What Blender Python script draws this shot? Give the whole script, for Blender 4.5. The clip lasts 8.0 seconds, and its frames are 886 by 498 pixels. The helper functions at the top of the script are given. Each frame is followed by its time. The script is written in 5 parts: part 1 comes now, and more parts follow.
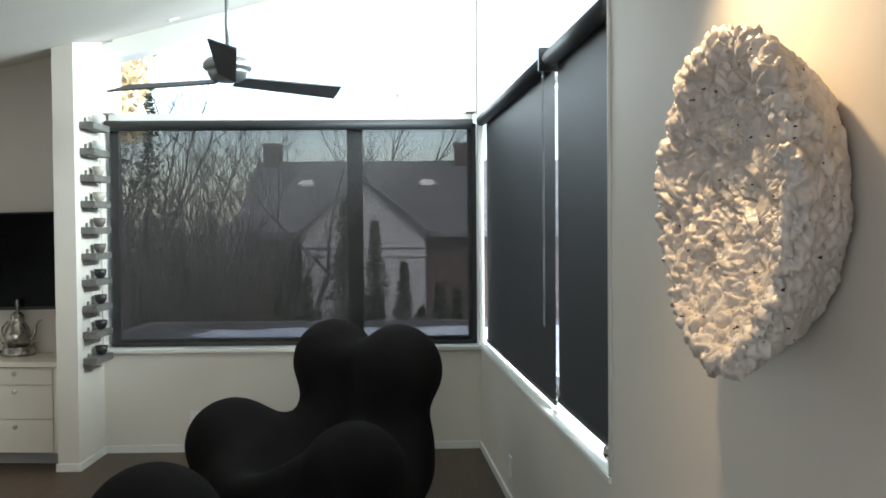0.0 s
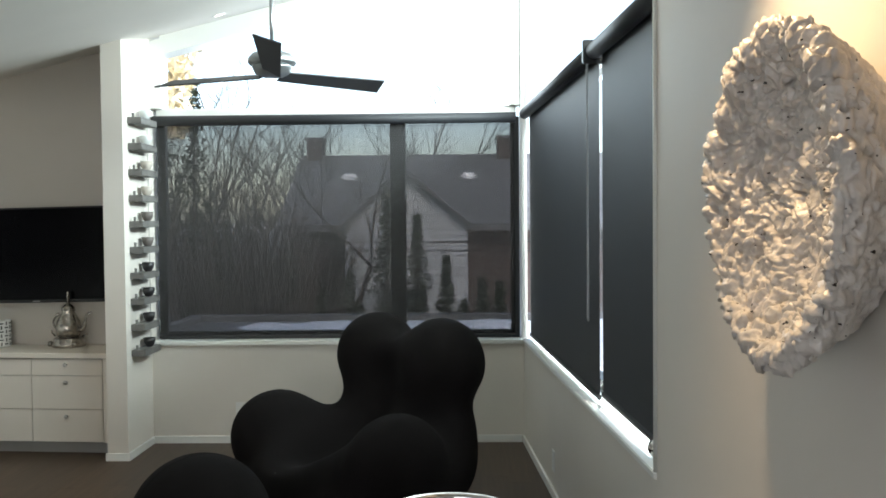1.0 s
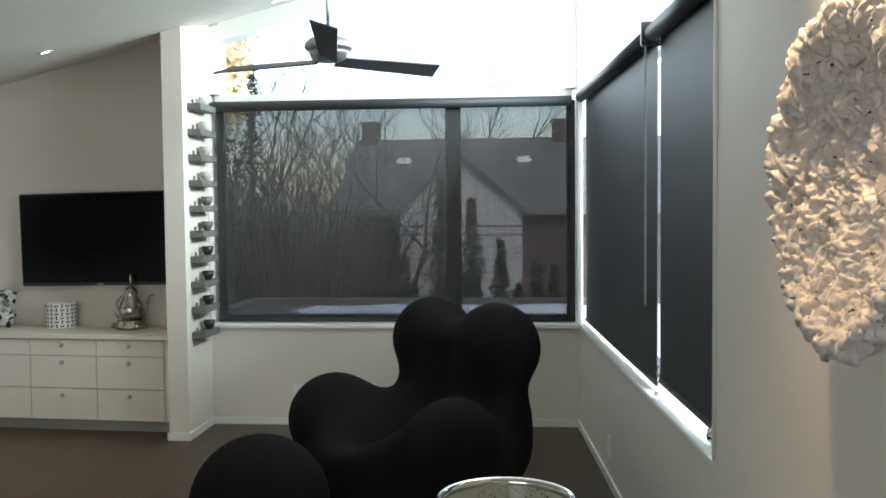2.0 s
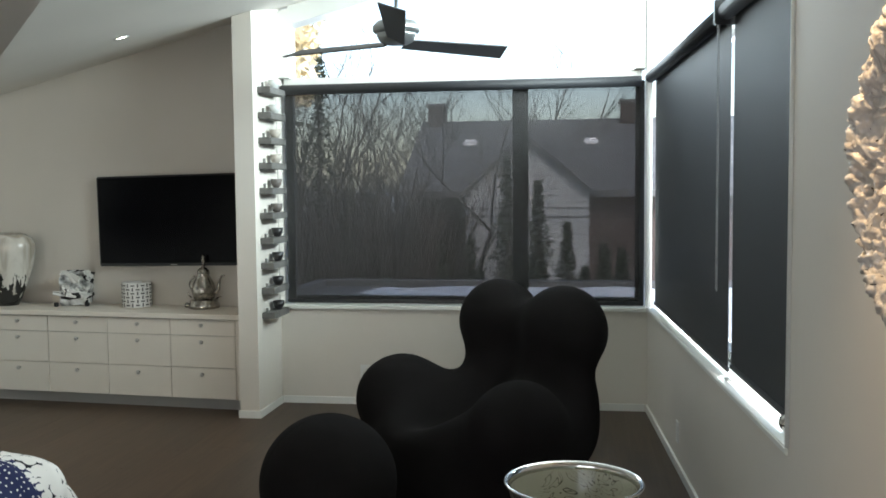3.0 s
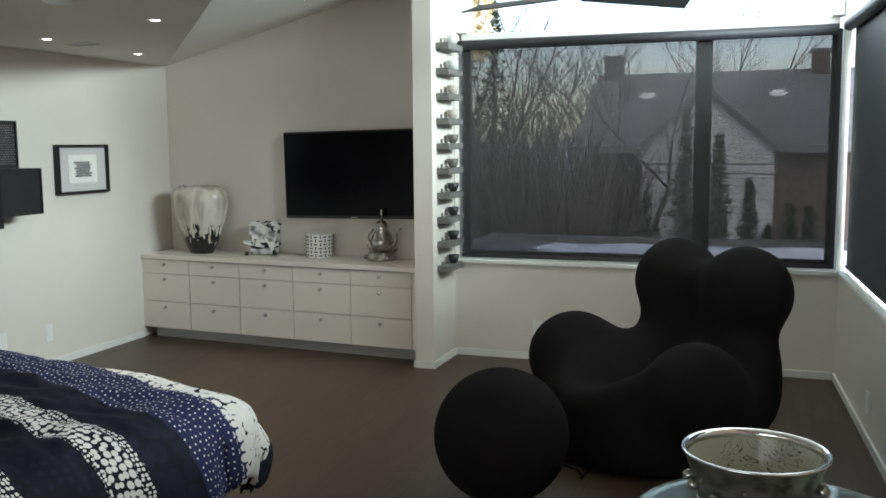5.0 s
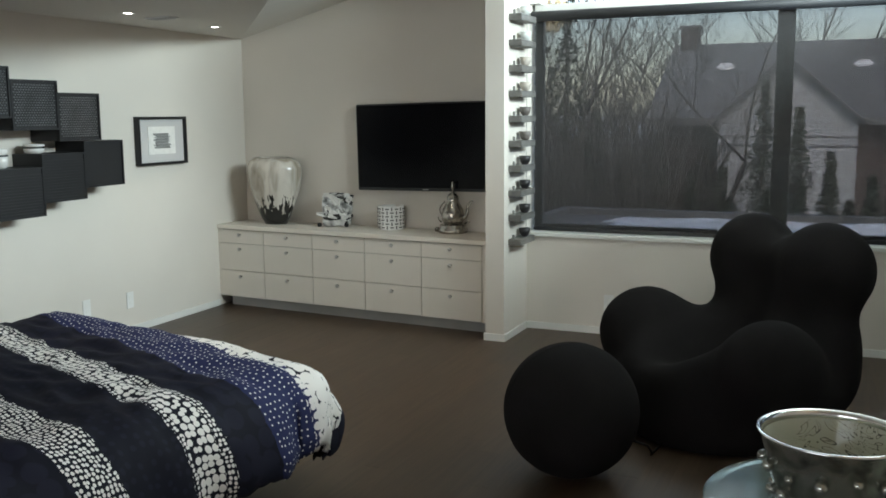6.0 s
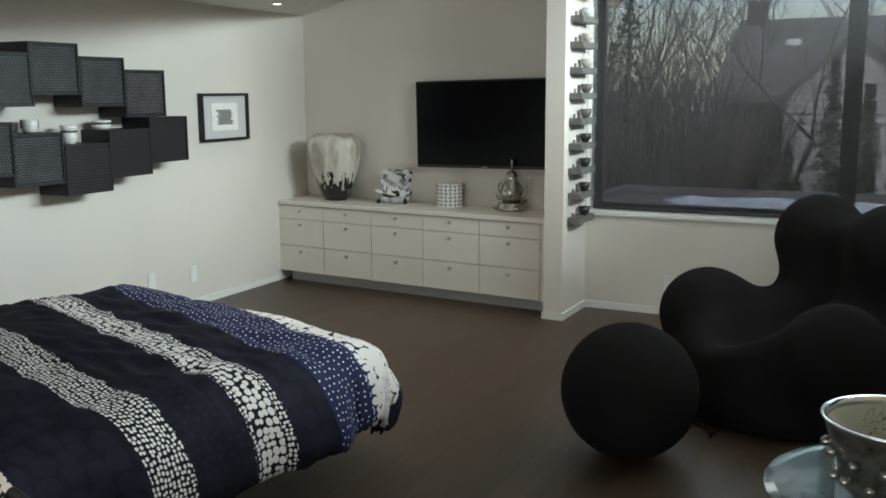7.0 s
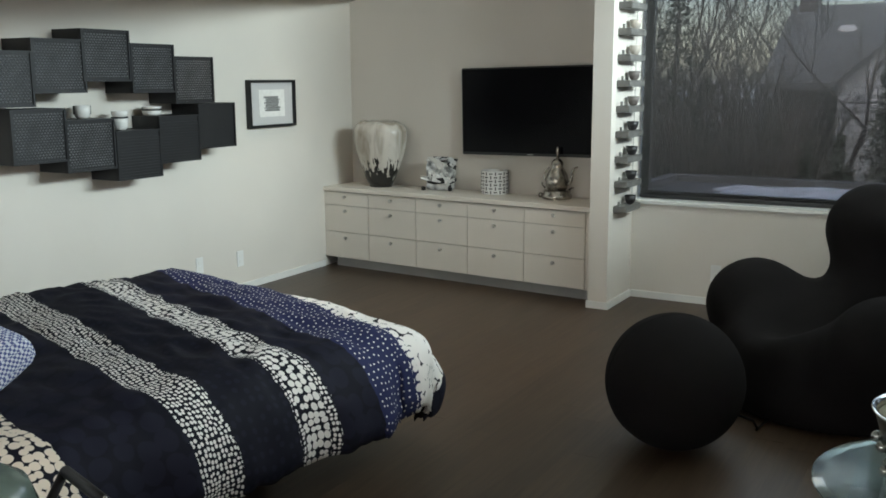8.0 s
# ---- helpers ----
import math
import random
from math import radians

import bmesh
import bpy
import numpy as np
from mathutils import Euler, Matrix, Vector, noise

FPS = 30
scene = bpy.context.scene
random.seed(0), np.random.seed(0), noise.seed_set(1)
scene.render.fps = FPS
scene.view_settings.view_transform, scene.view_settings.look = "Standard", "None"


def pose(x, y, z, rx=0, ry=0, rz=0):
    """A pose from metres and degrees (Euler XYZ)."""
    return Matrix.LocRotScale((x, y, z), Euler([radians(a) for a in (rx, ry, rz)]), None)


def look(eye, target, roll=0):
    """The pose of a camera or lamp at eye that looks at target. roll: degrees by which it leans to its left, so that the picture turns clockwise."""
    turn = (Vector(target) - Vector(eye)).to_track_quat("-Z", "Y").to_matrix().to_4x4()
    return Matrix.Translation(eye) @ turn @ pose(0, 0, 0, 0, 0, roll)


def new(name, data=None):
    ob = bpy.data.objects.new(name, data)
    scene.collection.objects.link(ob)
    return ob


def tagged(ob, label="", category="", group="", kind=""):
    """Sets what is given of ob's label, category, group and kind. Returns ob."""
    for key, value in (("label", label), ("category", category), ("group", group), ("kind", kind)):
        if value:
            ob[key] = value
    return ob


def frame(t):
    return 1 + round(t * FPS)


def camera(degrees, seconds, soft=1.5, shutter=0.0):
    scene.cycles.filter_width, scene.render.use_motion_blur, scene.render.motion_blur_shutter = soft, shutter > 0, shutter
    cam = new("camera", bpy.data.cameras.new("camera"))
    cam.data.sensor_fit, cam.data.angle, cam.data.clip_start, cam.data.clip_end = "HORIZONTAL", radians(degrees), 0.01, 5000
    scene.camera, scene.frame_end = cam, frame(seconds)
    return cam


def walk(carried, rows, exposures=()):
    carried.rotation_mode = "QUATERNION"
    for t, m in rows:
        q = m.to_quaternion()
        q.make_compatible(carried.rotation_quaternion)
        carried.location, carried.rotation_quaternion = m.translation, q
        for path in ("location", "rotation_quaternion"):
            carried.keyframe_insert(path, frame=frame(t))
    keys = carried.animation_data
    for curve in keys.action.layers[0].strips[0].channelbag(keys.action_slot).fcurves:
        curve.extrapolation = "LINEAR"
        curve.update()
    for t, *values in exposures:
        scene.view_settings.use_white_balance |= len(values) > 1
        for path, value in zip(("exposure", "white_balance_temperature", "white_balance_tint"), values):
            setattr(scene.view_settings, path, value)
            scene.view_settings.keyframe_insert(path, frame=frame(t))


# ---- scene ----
cam = camera(50.90, 8.0, soft=1.7)
# the camera turns on a stand; its lens sits ahead of the pivot and rises a little as it tilts down
PIVOT, LENS_AHEAD, LIFT = (0.0, 0.0, 1.5), 0.105, 0.282
# seconds and the three angles
TURNS = [
    (0, 88.600, 0.458, -1.013),
    (0.5, 88.523, 0.473, -0.128),
    (1, 88.213, 0.504, 1.575),
    (2.5, 86.729, 0.543, 6.730),
    (3, 86.176, 0.546, 8.943),
    (3.5, 85.479, 0.546, 11.580),
    (4, 84.811, 0.503, 14.466),
    (4.5, 84.206, 0.496, 17.085),
    (6, 81.798, 0.433, 23.824),
    (6.5, 81.011, 0.409, 25.708),
    (7, 80.403, 0.348, 27.400),
    (7.5, 79.979, 0.318, 28.885),
    (8, 79.621, 0.252, 30.144),
]


def on_stand(rx, ry, rz):
    lift = LIFT * radians(88.6 - rx)
    return pose(PIVOT[0], PIVOT[1], PIVOT[2] + lift, rx, ry, rz) @ pose(0, 0, -LENS_AHEAD)


walk(cam, [(t, on_stand(rx, ry, rz)) for t, rx, ry, rz in TURNS], exposures=((0.0, 1.85, 6540, 9), (8.0, 1.82, 6540, 9)))

# ---- world and light ----
SUN_ELEV, SUN_AZ = 38.0, 150.0
world = bpy.data.worlds.new("overcast_sky")
scene.world = world
world.use_nodes = True
wn = world.node_tree.nodes
sky = wn.new("ShaderNodeTexSky")
sky.sky_type, sky.sun_disc = "NISHITA", False
sky.sun_elevation, sky.sun_rotation = radians(SUN_ELEV), radians(SUN_AZ)
sky.air_density, sky.dust_density = 1.0, 1.5
wn["Background"].inputs["Strength"].default_value = 0.15
world.node_tree.links.new(sky.outputs[0], wn["Background"].inputs["Color"])

sun = new("sun", bpy.data.lights.new("sun", "SUN"))
sun.data.energy, sun.data.angle, sun.data.color = 1.0, radians(12), (1.0, 0.96, 0.9)
sun.matrix_world = pose(0, 0, 20, 90 - SUN_ELEV, 0, 180 - SUN_AZ)


def downlight_lamp(x, y, z, watts, spread=110, blend=0.6, color=(1.0, 0.86, 0.7), aim=None):
    lamp = new("downlight_beam", bpy.data.lights.new("downlight_beam", "SPOT"))
    lamp.data.energy, lamp.data.spot_size, lamp.data.spot_blend = watts, radians(spread), blend
    lamp.data.color, lamp.data.shadow_soft_size = color, 0.04
    lamp.matrix_world = look((x, y, z), aim or (x, y + 0.001, 0))
    return lamp


def sky_fill(m, w, h, watts, color=(0.82, 0.95, 1.0)):
    """Area lamp standing in for sky light at an opening; the lamp faces along its own -z."""
    lamp = new("sky_fill_lamp", bpy.data.lights.new("sky_fill_lamp", "AREA"))
    lamp.data.shape, lamp.data.size, lamp.data.size_y = "RECTANGLE", w, h
    lamp.data.energy, lamp.data.color = watts, color
    lamp.matrix_world = m


# clerestory over the wide window, clerestory over the side window, added fill behind the camera
sky_fill(look((-0.9, 7.25, 2.75), (-1.4, 3.0, 0.6)), 2.4, 0.9, 10)
sky_fill(look((1.6, 4.75, 2.86), (-4.0, 4.7, 1.2)), 3.2, 0.6, 100, (0.80, 0.95, 0.97))
# fill lamp added to brighten the room; its door opening is unseen and assumed
sky_fill(look((-2.2, -2.35, 1.15), (-2.0, 4.0, 1.0)), 3.2, 1.9, 9.5, (1.0, 0.98, 0.98))
LIGHT_SPOTS = ((-3.04, 4.19), (-4.25, 5.63), (-4.15, 4.65), (-1.57, 5.98), (-2.63, 5.08))
for lx, ly, lz, lw in ((-3.04, 4.19, 2.149, 13), (-4.25, 5.63, 2.149, 2.0), (-4.15, 4.65, 2.149, 1.5), (-1.57, 5.98, 2.80, 2.5), (-2.63, 5.08, 2.35, 7)):
    downlight_lamp(lx, ly, lz - 0.04, lw, 95, 0.9)
# warm accent lamp on the dish
downlight_lamp(0.24, 1.92, 2.36, 15.5, 100, 1.0, (1.0, 0.70, 0.40), (0.62, 1.74, 1.5))

# ---- materials ----
def material(name, color, rough=0.5, metal=0.0, mottled=0.06, scale=3.0, grain=0.0, grain_scale=200.0, second=None, spec=0.5, **extra):
    m = bpy.data.materials.new(name)
    m.use_nodes = True
    nt = m.node_tree
    b = nt.nodes["Principled BSDF"]
    b.inputs["Roughness"].default_value, b.inputs["Metallic"].default_value = rough, metal
    b.inputs["Specular IOR Level"].default_value = spec
    tc = nt.nodes.new("ShaderNodeTexCoord")
    n = nt.nodes.new("ShaderNodeTexNoise")
    n.inputs["Scale"].default_value, n.inputs["Detail"].default_value = scale, 5
    nt.links.new(tc.outputs["Object"], n.inputs["Vector"])
    mix = nt.nodes.new("ShaderNodeMix")
    mix.data_type = "RGBA"
    lo = second or tuple(c * (1 - 2 * mottled) for c in color)
    mix.inputs["A"].default_value, mix.inputs["B"].default_value = (*lo, 1), (*color, 1)
    ramp = nt.nodes.new("ShaderNodeMapRange")
    ramp.inputs["From Min"].default_value, ramp.inputs["From Max"].default_value = 0.3, 0.6
    nt.links.new(n.outputs["Fac"], ramp.inputs["Value"])
    nt.links.new(ramp.outputs["Result"], mix.inputs["Factor"])
    nt.links.new(mix.outputs["Result"], b.inputs["Base Color"])
    if grain:
        g = nt.nodes.new("ShaderNodeTexNoise")
        g.inputs["Scale"].default_value, g.inputs["Detail"].default_value = grain_scale, 3
        nt.links.new(tc.outputs["Object"], g.inputs["Vector"])
        bp = nt.nodes.new("ShaderNodeBump")
        bp.inputs["Strength"].default_value, bp.inputs["Distance"].default_value = grain, 0.004
        nt.links.new(g.outputs["Fac"], bp.inputs["Height"])
        nt.links.new(bp.outputs["Normal"], b.inputs["Normal"])
    for key, value in extra.items():
        b.inputs[key.replace("_", " ")].default_value = value
    return m


def glow(name, color, strength):
    m = bpy.data.materials.new(name)
    m.use_nodes = True
    b = m.node_tree.nodes["Principled BSDF"]
    b.inputs["Base Color"].default_value = (*color, 1)
    b.inputs["Emission Color"].default_value, b.inputs["Emission Strength"].default_value = (*color, 1), strength
    return m


WALL = material("wall_paint", (0.655, 0.615, 0.555), 0.6, mottled=0.02, scale=1.5, grain=0.08, grain_scale=180)
CEIL = material("ceiling_paint", (0.70, 0.67, 0.62), 0.75, mottled=0.02, scale=1.2, grain=0.08)
TRIM = material("white_trim_paint", (0.72, 0.72, 0.69), 0.35, mottled=0.02, scale=4)
CABINET = material("cabinet_lacquer", (0.72, 0.68, 0.61), 0.38, mottled=0.02, scale=3)
KICK = material("grey_kick_paint", (0.42, 0.42, 0.41), 0.5)
GAP = material("dark_gap", (0.1, 0.1, 0.1), 0.8)
CHROME = material("chrome", (0.78, 0.78, 0.77), 0.12, 1.0, mottled=0.03, scale=12)
NICKEL = material("satin_nickel", (0.55, 0.54, 0.52), 0.3, 1.0, mottled=0.04, scale=20)
BLACK_METAL = material("black_metal", (0.018, 0.019, 0.021), 0.42, 0.3, mottled=0.15, scale=8, grain=0.05)
WINDOW_FRAME = material("dark_window_frame", (0.02, 0.021, 0.023), 0.4, 0.2, mottled=0.1, scale=6)
ROLLER = material("charcoal_roller_cloth", (0.018, 0.020, 0.024), 0.55, mottled=0.06, scale=5, grain=0.25, grain_scale=900)
JERSEY = material("black_stretch_jersey", (0.0125, 0.0113, 0.0115), 0.9, mottled=0.12, scale=4, grain=0.25, grain_scale=700, spec=0.06)
SCREEN_BLACK = material("television_glass", (0.002, 0.002, 0.0035), 0.22, mottled=0.02, spec=0.12)
TV_BODY = material("television_bezel", (0.012, 0.012, 0.013), 0.3)
GREY_FAN = material("brushed_fan_metal", (0.42, 0.44, 0.45), 0.3, 0.9, mottled=0.05, scale=9)
BLADE = material("graphite_fan_blade", (0.06, 0.062, 0.066), 0.45, mottled=0.06, scale=7)
STONE = material("grey_shelf_stone", (0.14, 0.135, 0.125), 0.6, mottled=0.15, scale=20, grain=0.2)
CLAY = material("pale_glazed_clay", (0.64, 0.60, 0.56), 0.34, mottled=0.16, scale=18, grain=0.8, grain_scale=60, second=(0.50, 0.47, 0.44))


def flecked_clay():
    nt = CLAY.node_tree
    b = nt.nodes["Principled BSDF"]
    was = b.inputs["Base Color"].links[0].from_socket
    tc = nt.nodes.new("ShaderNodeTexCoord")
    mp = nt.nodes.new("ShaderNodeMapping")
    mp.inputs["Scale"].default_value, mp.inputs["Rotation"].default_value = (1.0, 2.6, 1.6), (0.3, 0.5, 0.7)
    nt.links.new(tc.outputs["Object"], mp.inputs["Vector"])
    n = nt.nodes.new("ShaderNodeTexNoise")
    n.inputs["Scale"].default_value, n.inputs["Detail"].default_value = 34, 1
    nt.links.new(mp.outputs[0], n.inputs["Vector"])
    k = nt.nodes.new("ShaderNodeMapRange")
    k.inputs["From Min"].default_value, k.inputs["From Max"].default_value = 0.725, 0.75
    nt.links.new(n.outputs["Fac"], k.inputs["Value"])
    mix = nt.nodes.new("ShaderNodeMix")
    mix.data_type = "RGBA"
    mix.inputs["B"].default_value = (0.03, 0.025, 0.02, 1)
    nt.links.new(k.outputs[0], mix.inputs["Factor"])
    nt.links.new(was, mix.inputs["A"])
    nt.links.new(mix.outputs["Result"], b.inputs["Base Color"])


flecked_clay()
GLASS_PLAIN = material("clear_glass", (1, 1, 1), 0.0, mottled=0, Transmission_Weight=1.0, IOR=1.3)
LAMP = glow("downlight_glow", (1.0, 0.93, 0.82), 9)
BLANK = material("white_plastic", (0.75, 0.75, 0.73), 0.35)


PORCELAIN = material("white_porcelain", (0.78, 0.77, 0.74), 0.22, mottled=0.02)
PAPER = material("white_paper", (0.74, 0.73, 0.70), 0.7, mottled=0.05, scale=30)
INK = material("black_ink", (0.015, 0.015, 0.016), 0.55)
PRINT_GREY = material("grey_print", (0.16, 0.16, 0.16), 0.7, mottled=0.3, scale=60)
MATBOARD = material("grey_mat_board", (0.52, 0.51, 0.5), 0.8, mottled=0.02)
SILVER = material("tarnished_silver", (0.5, 0.47, 0.43), 0.22, 1.0, mottled=0.3, scale=25, grain=0.5, grain_scale=60)
PALE_CUP = material("translucent_pale_clay", (0.72, 0.74, 0.72), 0.4, mottled=0.05, Transmission_Weight=0.3)
BISQUE = material("sand_grey_clay", (0.42, 0.38, 0.33), 0.55, mottled=0.1, scale=20)
DUSK_CUP = material("taupe_clay", (0.12, 0.105, 0.095), 0.5, mottled=0.1, scale=20)
DARK_CUP = material("near_black_clay", (0.02, 0.019, 0.02), 0.4, mottled=0.2, scale=20)
BOX_BLACK = material("matt_black_lacquer", (0.009, 0.009, 0.0105), 0.5, mottled=0.12, scale=9, grain=0.12, grain_scale=120)
# paler than the boxes: light on the stud relief put into colour; also the chain's grey
STUD = material("lightened_stud_grey", (0.13, 0.133, 0.138), 0.45, mottled=0.25, scale=12)
GREEN_GLAZE = material("celadon_glaze", (0.16, 0.22, 0.19), 0.25, mottled=0.22, scale=9, grain=0.2, grain_scale=30)
SIDING = material("white_clapboard", (0.44, 0.45, 0.47), 0.7, mottled=0.08, scale=2)
BRICK = material("red_brown_brick", (0.08, 0.058, 0.055), 0.85, mottled=0.2, scale=5)
SHINGLE = material("grey_roof_shingle", (0.16, 0.16, 0.165), 0.85, mottled=0.2, scale=4)
SNOW = material("old_snow", (0.85, 0.87, 0.9), 0.6, mottled=0.06, scale=3, grain=0.5, grain_scale=12)
BITUMEN = material("roof_felt", (0.12, 0.12, 0.125), 0.85, mottled=0.2, scale=2)
BARK = material("grey_bark", (0.065, 0.056, 0.048), 0.9, mottled=0.25, scale=8)
CONIFER = material("dark_conifer", (0.035, 0.05, 0.03), 0.8, mottled=0.3, scale=5)
LAWN = material("patchy_snow_lawn", (0.72, 0.74, 0.76), 0.8, scale=0.35, second=(0.42, 0.41, 0.37))
TAN_LEAF = material("dry_tan_leaves", (0.85, 0.74, 0.50), 0.8, mottled=0.15, scale=3)
PANE = material("dark_pane", (0.03, 0.035, 0.04), 0.1)


def vase_glaze():
    """Cream glaze that runs down in drips over a black body."""
    m = material("dripping_cream_glaze", (0.66, 0.60, 0.50), 0.14, mottled=0.1, scale=5)
    nt = m.node_tree
    b = nt.nodes["Principled BSDF"]
    tc = nt.nodes.new("ShaderNodeTexCoord")
    sep = nt.nodes.new("ShaderNodeSeparateXYZ")
    nt.links.new(tc.outputs["Object"], sep.inputs[0])
    mp = nt.nodes.new("ShaderNodeMapping")
    mp.inputs["Scale"].default_value = (26, 26, 1.3)
    nt.links.new(tc.outputs["Object"], mp.inputs["Vector"])
    n = nt.nodes.new("ShaderNodeTexNoise")
    n.inputs["Scale"].default_value, n.inputs["Detail"].default_value = 1.6, 2
    nt.links.new(mp.outputs[0], n.inputs["Vector"])
    ma = nt.nodes.new("ShaderNodeMath")
    ma.operation = "MULTIPLY_ADD"
    ma.inputs[1].default_value, ma.inputs[2].default_value = 0.55, -0.11
    nt.links.new(n.outputs["Fac"], ma.inputs[0])
    cmp = nt.nodes.new("ShaderNodeMath")
    cmp.operation = "GREATER_THAN"
    nt.links.new(sep.outputs["Z"], cmp.inputs[0])
    nt.links.new(ma.outputs[0], cmp.inputs[1])
    mp2 = nt.nodes.new("ShaderNodeMapping")
    mp2.inputs["Scale"].default_value = (9, 9, 2.2)
    nt.links.new(tc.outputs["Object"], mp2.inputs["Vector"])
    n2 = nt.nodes.new("ShaderNodeTexNoise")
    n2.inputs["Scale"].default_value, n2.inputs["Detail"].default_value, n2.inputs["Distortion"].default_value = 1.2, 6, 0.8
    nt.links.new(mp2.outputs[0], n2.inputs["Vector"])
    r = nt.nodes.new("ShaderNodeValToRGB")
    r.color_ramp.elements[0].position, r.color_ramp.elements[0].color = 0.3, (0.25, 0.21, 0.16, 1)
    r.color_ramp.elements[1].position, r.color_ramp.elements[1].color = 0.62, (0.58, 0.55, 0.49, 1)
    nt.links.new(n2.outputs["Fac"], r.inputs["Fac"])
    mix = nt.nodes.new("ShaderNodeMix")
    mix.data_type = "RGBA"
    mix.inputs["A"].default_value = (0.02, 0.019, 0.018, 1)
    nt.links.new(cmp.outputs[0], mix.inputs["Factor"])
    nt.links.new(r.outputs[0], mix.inputs["B"])
    nt.links.new(mix.outputs["Result"], b.inputs["Base Color"])
    return m


VASE_GLAZE = vase_glaze()


def newsprint():
    m = material("black_and_white_print", (0.7, 0.7, 0.68), 0.6, mottled=0.4, scale=16, second=(0.03, 0.03, 0.03))
    return m


NEWSPRINT = newsprint()


def duvet_cloth():
    """Stripes of dots, laid out in metres on the cloth: v along the bed, u across it."""
    m = bpy.data.materials.new("dotted_duvet_cotton")
    m.use_nodes = True
    nt = m.node_tree
    b = nt.nodes["Principled BSDF"]
    b.inputs["Roughness"].default_value = 0.75
    b.inputs["Specular IOR Level"].default_value = 0.2
    uv = nt.nodes.new("ShaderNodeUVMap")
    sep = nt.nodes.new("ShaderNodeSeparateXYZ")
    nt.links.new(uv.outputs[0], sep.inputs[0])
    navy, black, white, cream, violet = (0.020, 0.026, 0.085), (0.0055, 0.006, 0.013), (0.83, 0.80, 0.76), (0.80, 0.70, 0.58), (0.010, 0.0105, 0.022)
    # start along the bed, ground, dot, dots per metre, dot size, swelling of the dots
    bands = ((-2.0, black, violet, 14, 0.5, 1.2), (-0.62, black, cream, 34, 0.52, 1.22), (-0.36, black, violet, 14, 0.5, 1.2), (0.0, black, white, 60, 0.36, 1.0), (0.165, black, violet, 24, 0.25, 1.2),
             (0.44, black, white, 60, 0.36, 1.1), (0.462, black, white, 36, 0.48, 1.1), (0.575, black, white, 60, 0.36, 1.1), (0.615, black, violet, 13, 0.5, 1.2), (0.825, navy, white, 36, 0.14, 1.2),
             (1.085, navy, white, 30, 0.5, 1.2), (1.115, black, white, 20, 0.66, 1.5), (1.49, black, violet, 14, 0.5, 1.2))
    wob = nt.nodes.new("ShaderNodeTexNoise")
    wob.inputs["Scale"].default_value, wob.inputs["Detail"].default_value = 16, 2
    nt.links.new(uv.outputs[0], wob.inputs["Vector"])
    edge = nt.nodes.new("ShaderNodeMath")
    edge.operation = "MULTIPLY_ADD"
    edge.inputs[1].default_value, edge.inputs[2].default_value = 0.03, -0.015
    nt.links.new(wob.outputs["Fac"], edge.inputs[0])
    along = nt.nodes.new("ShaderNodeMath")
    nt.links.new(sep.outputs["Y"], along.inputs[0])
    nt.links.new(edge.outputs[0], along.inputs[1])
    last = None
    for start, ground, dot, density, size, swell in bands:
        vo = nt.nodes.new("ShaderNodeTexVoronoi")
        vo.voronoi_dimensions = "2D"
        vo.inputs["Scale"].default_value, vo.inputs["Randomness"].default_value = density, 0.45
        nt.links.new(uv.outputs[0], vo.inputs["Vector"])
        ball = nt.nodes.new("ShaderNodeTexVoronoi")
        ball.voronoi_dimensions, ball.feature = "2D", "N_SPHERE_RADIUS"
        ball.inputs["Scale"].default_value, ball.inputs["Randomness"].default_value = density, 0.45
        nt.links.new(uv.outputs[0], ball.inputs["Vector"])
        small = nt.nodes.new("ShaderNodeMath")
        small.operation = "MINIMUM"
        small.inputs[1].default_value = size
        fat = nt.nodes.new("ShaderNodeMath")
        fat.operation = "MULTIPLY"
        fat.inputs[1].default_value = swell
        nt.links.new(ball.outputs["Radius"], fat.inputs[0])
        nt.links.new(fat.outputs[0], small.inputs[0])
        gap = nt.nodes.new("ShaderNodeMath")
        gap.operation = "SUBTRACT"
        nt.links.new(small.outputs[0], gap.inputs[0])
        nt.links.new(vo.outputs["Distance"], gap.inputs[1])
        lt = nt.nodes.new("ShaderNodeMapRange")
        lt.inputs["From Min"].default_value, lt.inputs["From Max"].default_value = -0.03, 0.03
        nt.links.new(gap.outputs[0], lt.inputs["Value"])
        mx = nt.nodes.new("ShaderNodeMix")
        mx.data_type = "RGBA"
        mx.inputs["A"].default_value, mx.inputs["B"].default_value = (*ground, 1), (*dot, 1)
        nt.links.new(lt.outputs[0], mx.inputs["Factor"])
        if last is None:
            last = mx.outputs["Result"]
            continue
        gt = nt.nodes.new("ShaderNodeMath")
        gt.operation = "GREATER_THAN"
        gt.inputs[1].default_value = start
        nt.links.new(along.outputs[0], gt.inputs[0])
        sw = nt.nodes.new("ShaderNodeMix")
        sw.data_type = "RGBA"
        nt.links.new(gt.outputs[0], sw.inputs["Factor"])
        nt.links.new(last, sw.inputs["A"])
        nt.links.new(mx.outputs["Result"], sw.inputs["B"])
        last = sw.outputs["Result"]
    nt.links.new(last, b.inputs["Base Color"])
    weave = nt.nodes.new("ShaderNodeTexNoise")
    weave.inputs["Scale"].default_value = 500
    nt.links.new(uv.outputs[0], weave.inputs["Vector"])
    bp = nt.nodes.new("ShaderNodeBump")
    bp.inputs["Strength"].default_value, bp.inputs["Distance"].default_value = 0.15, 0.002
    nt.links.new(weave.outputs["Fac"], bp.inputs["Height"])
    nt.links.new(bp.outputs[0], b.inputs["Normal"])
    return m


DUVET = duvet_cloth()


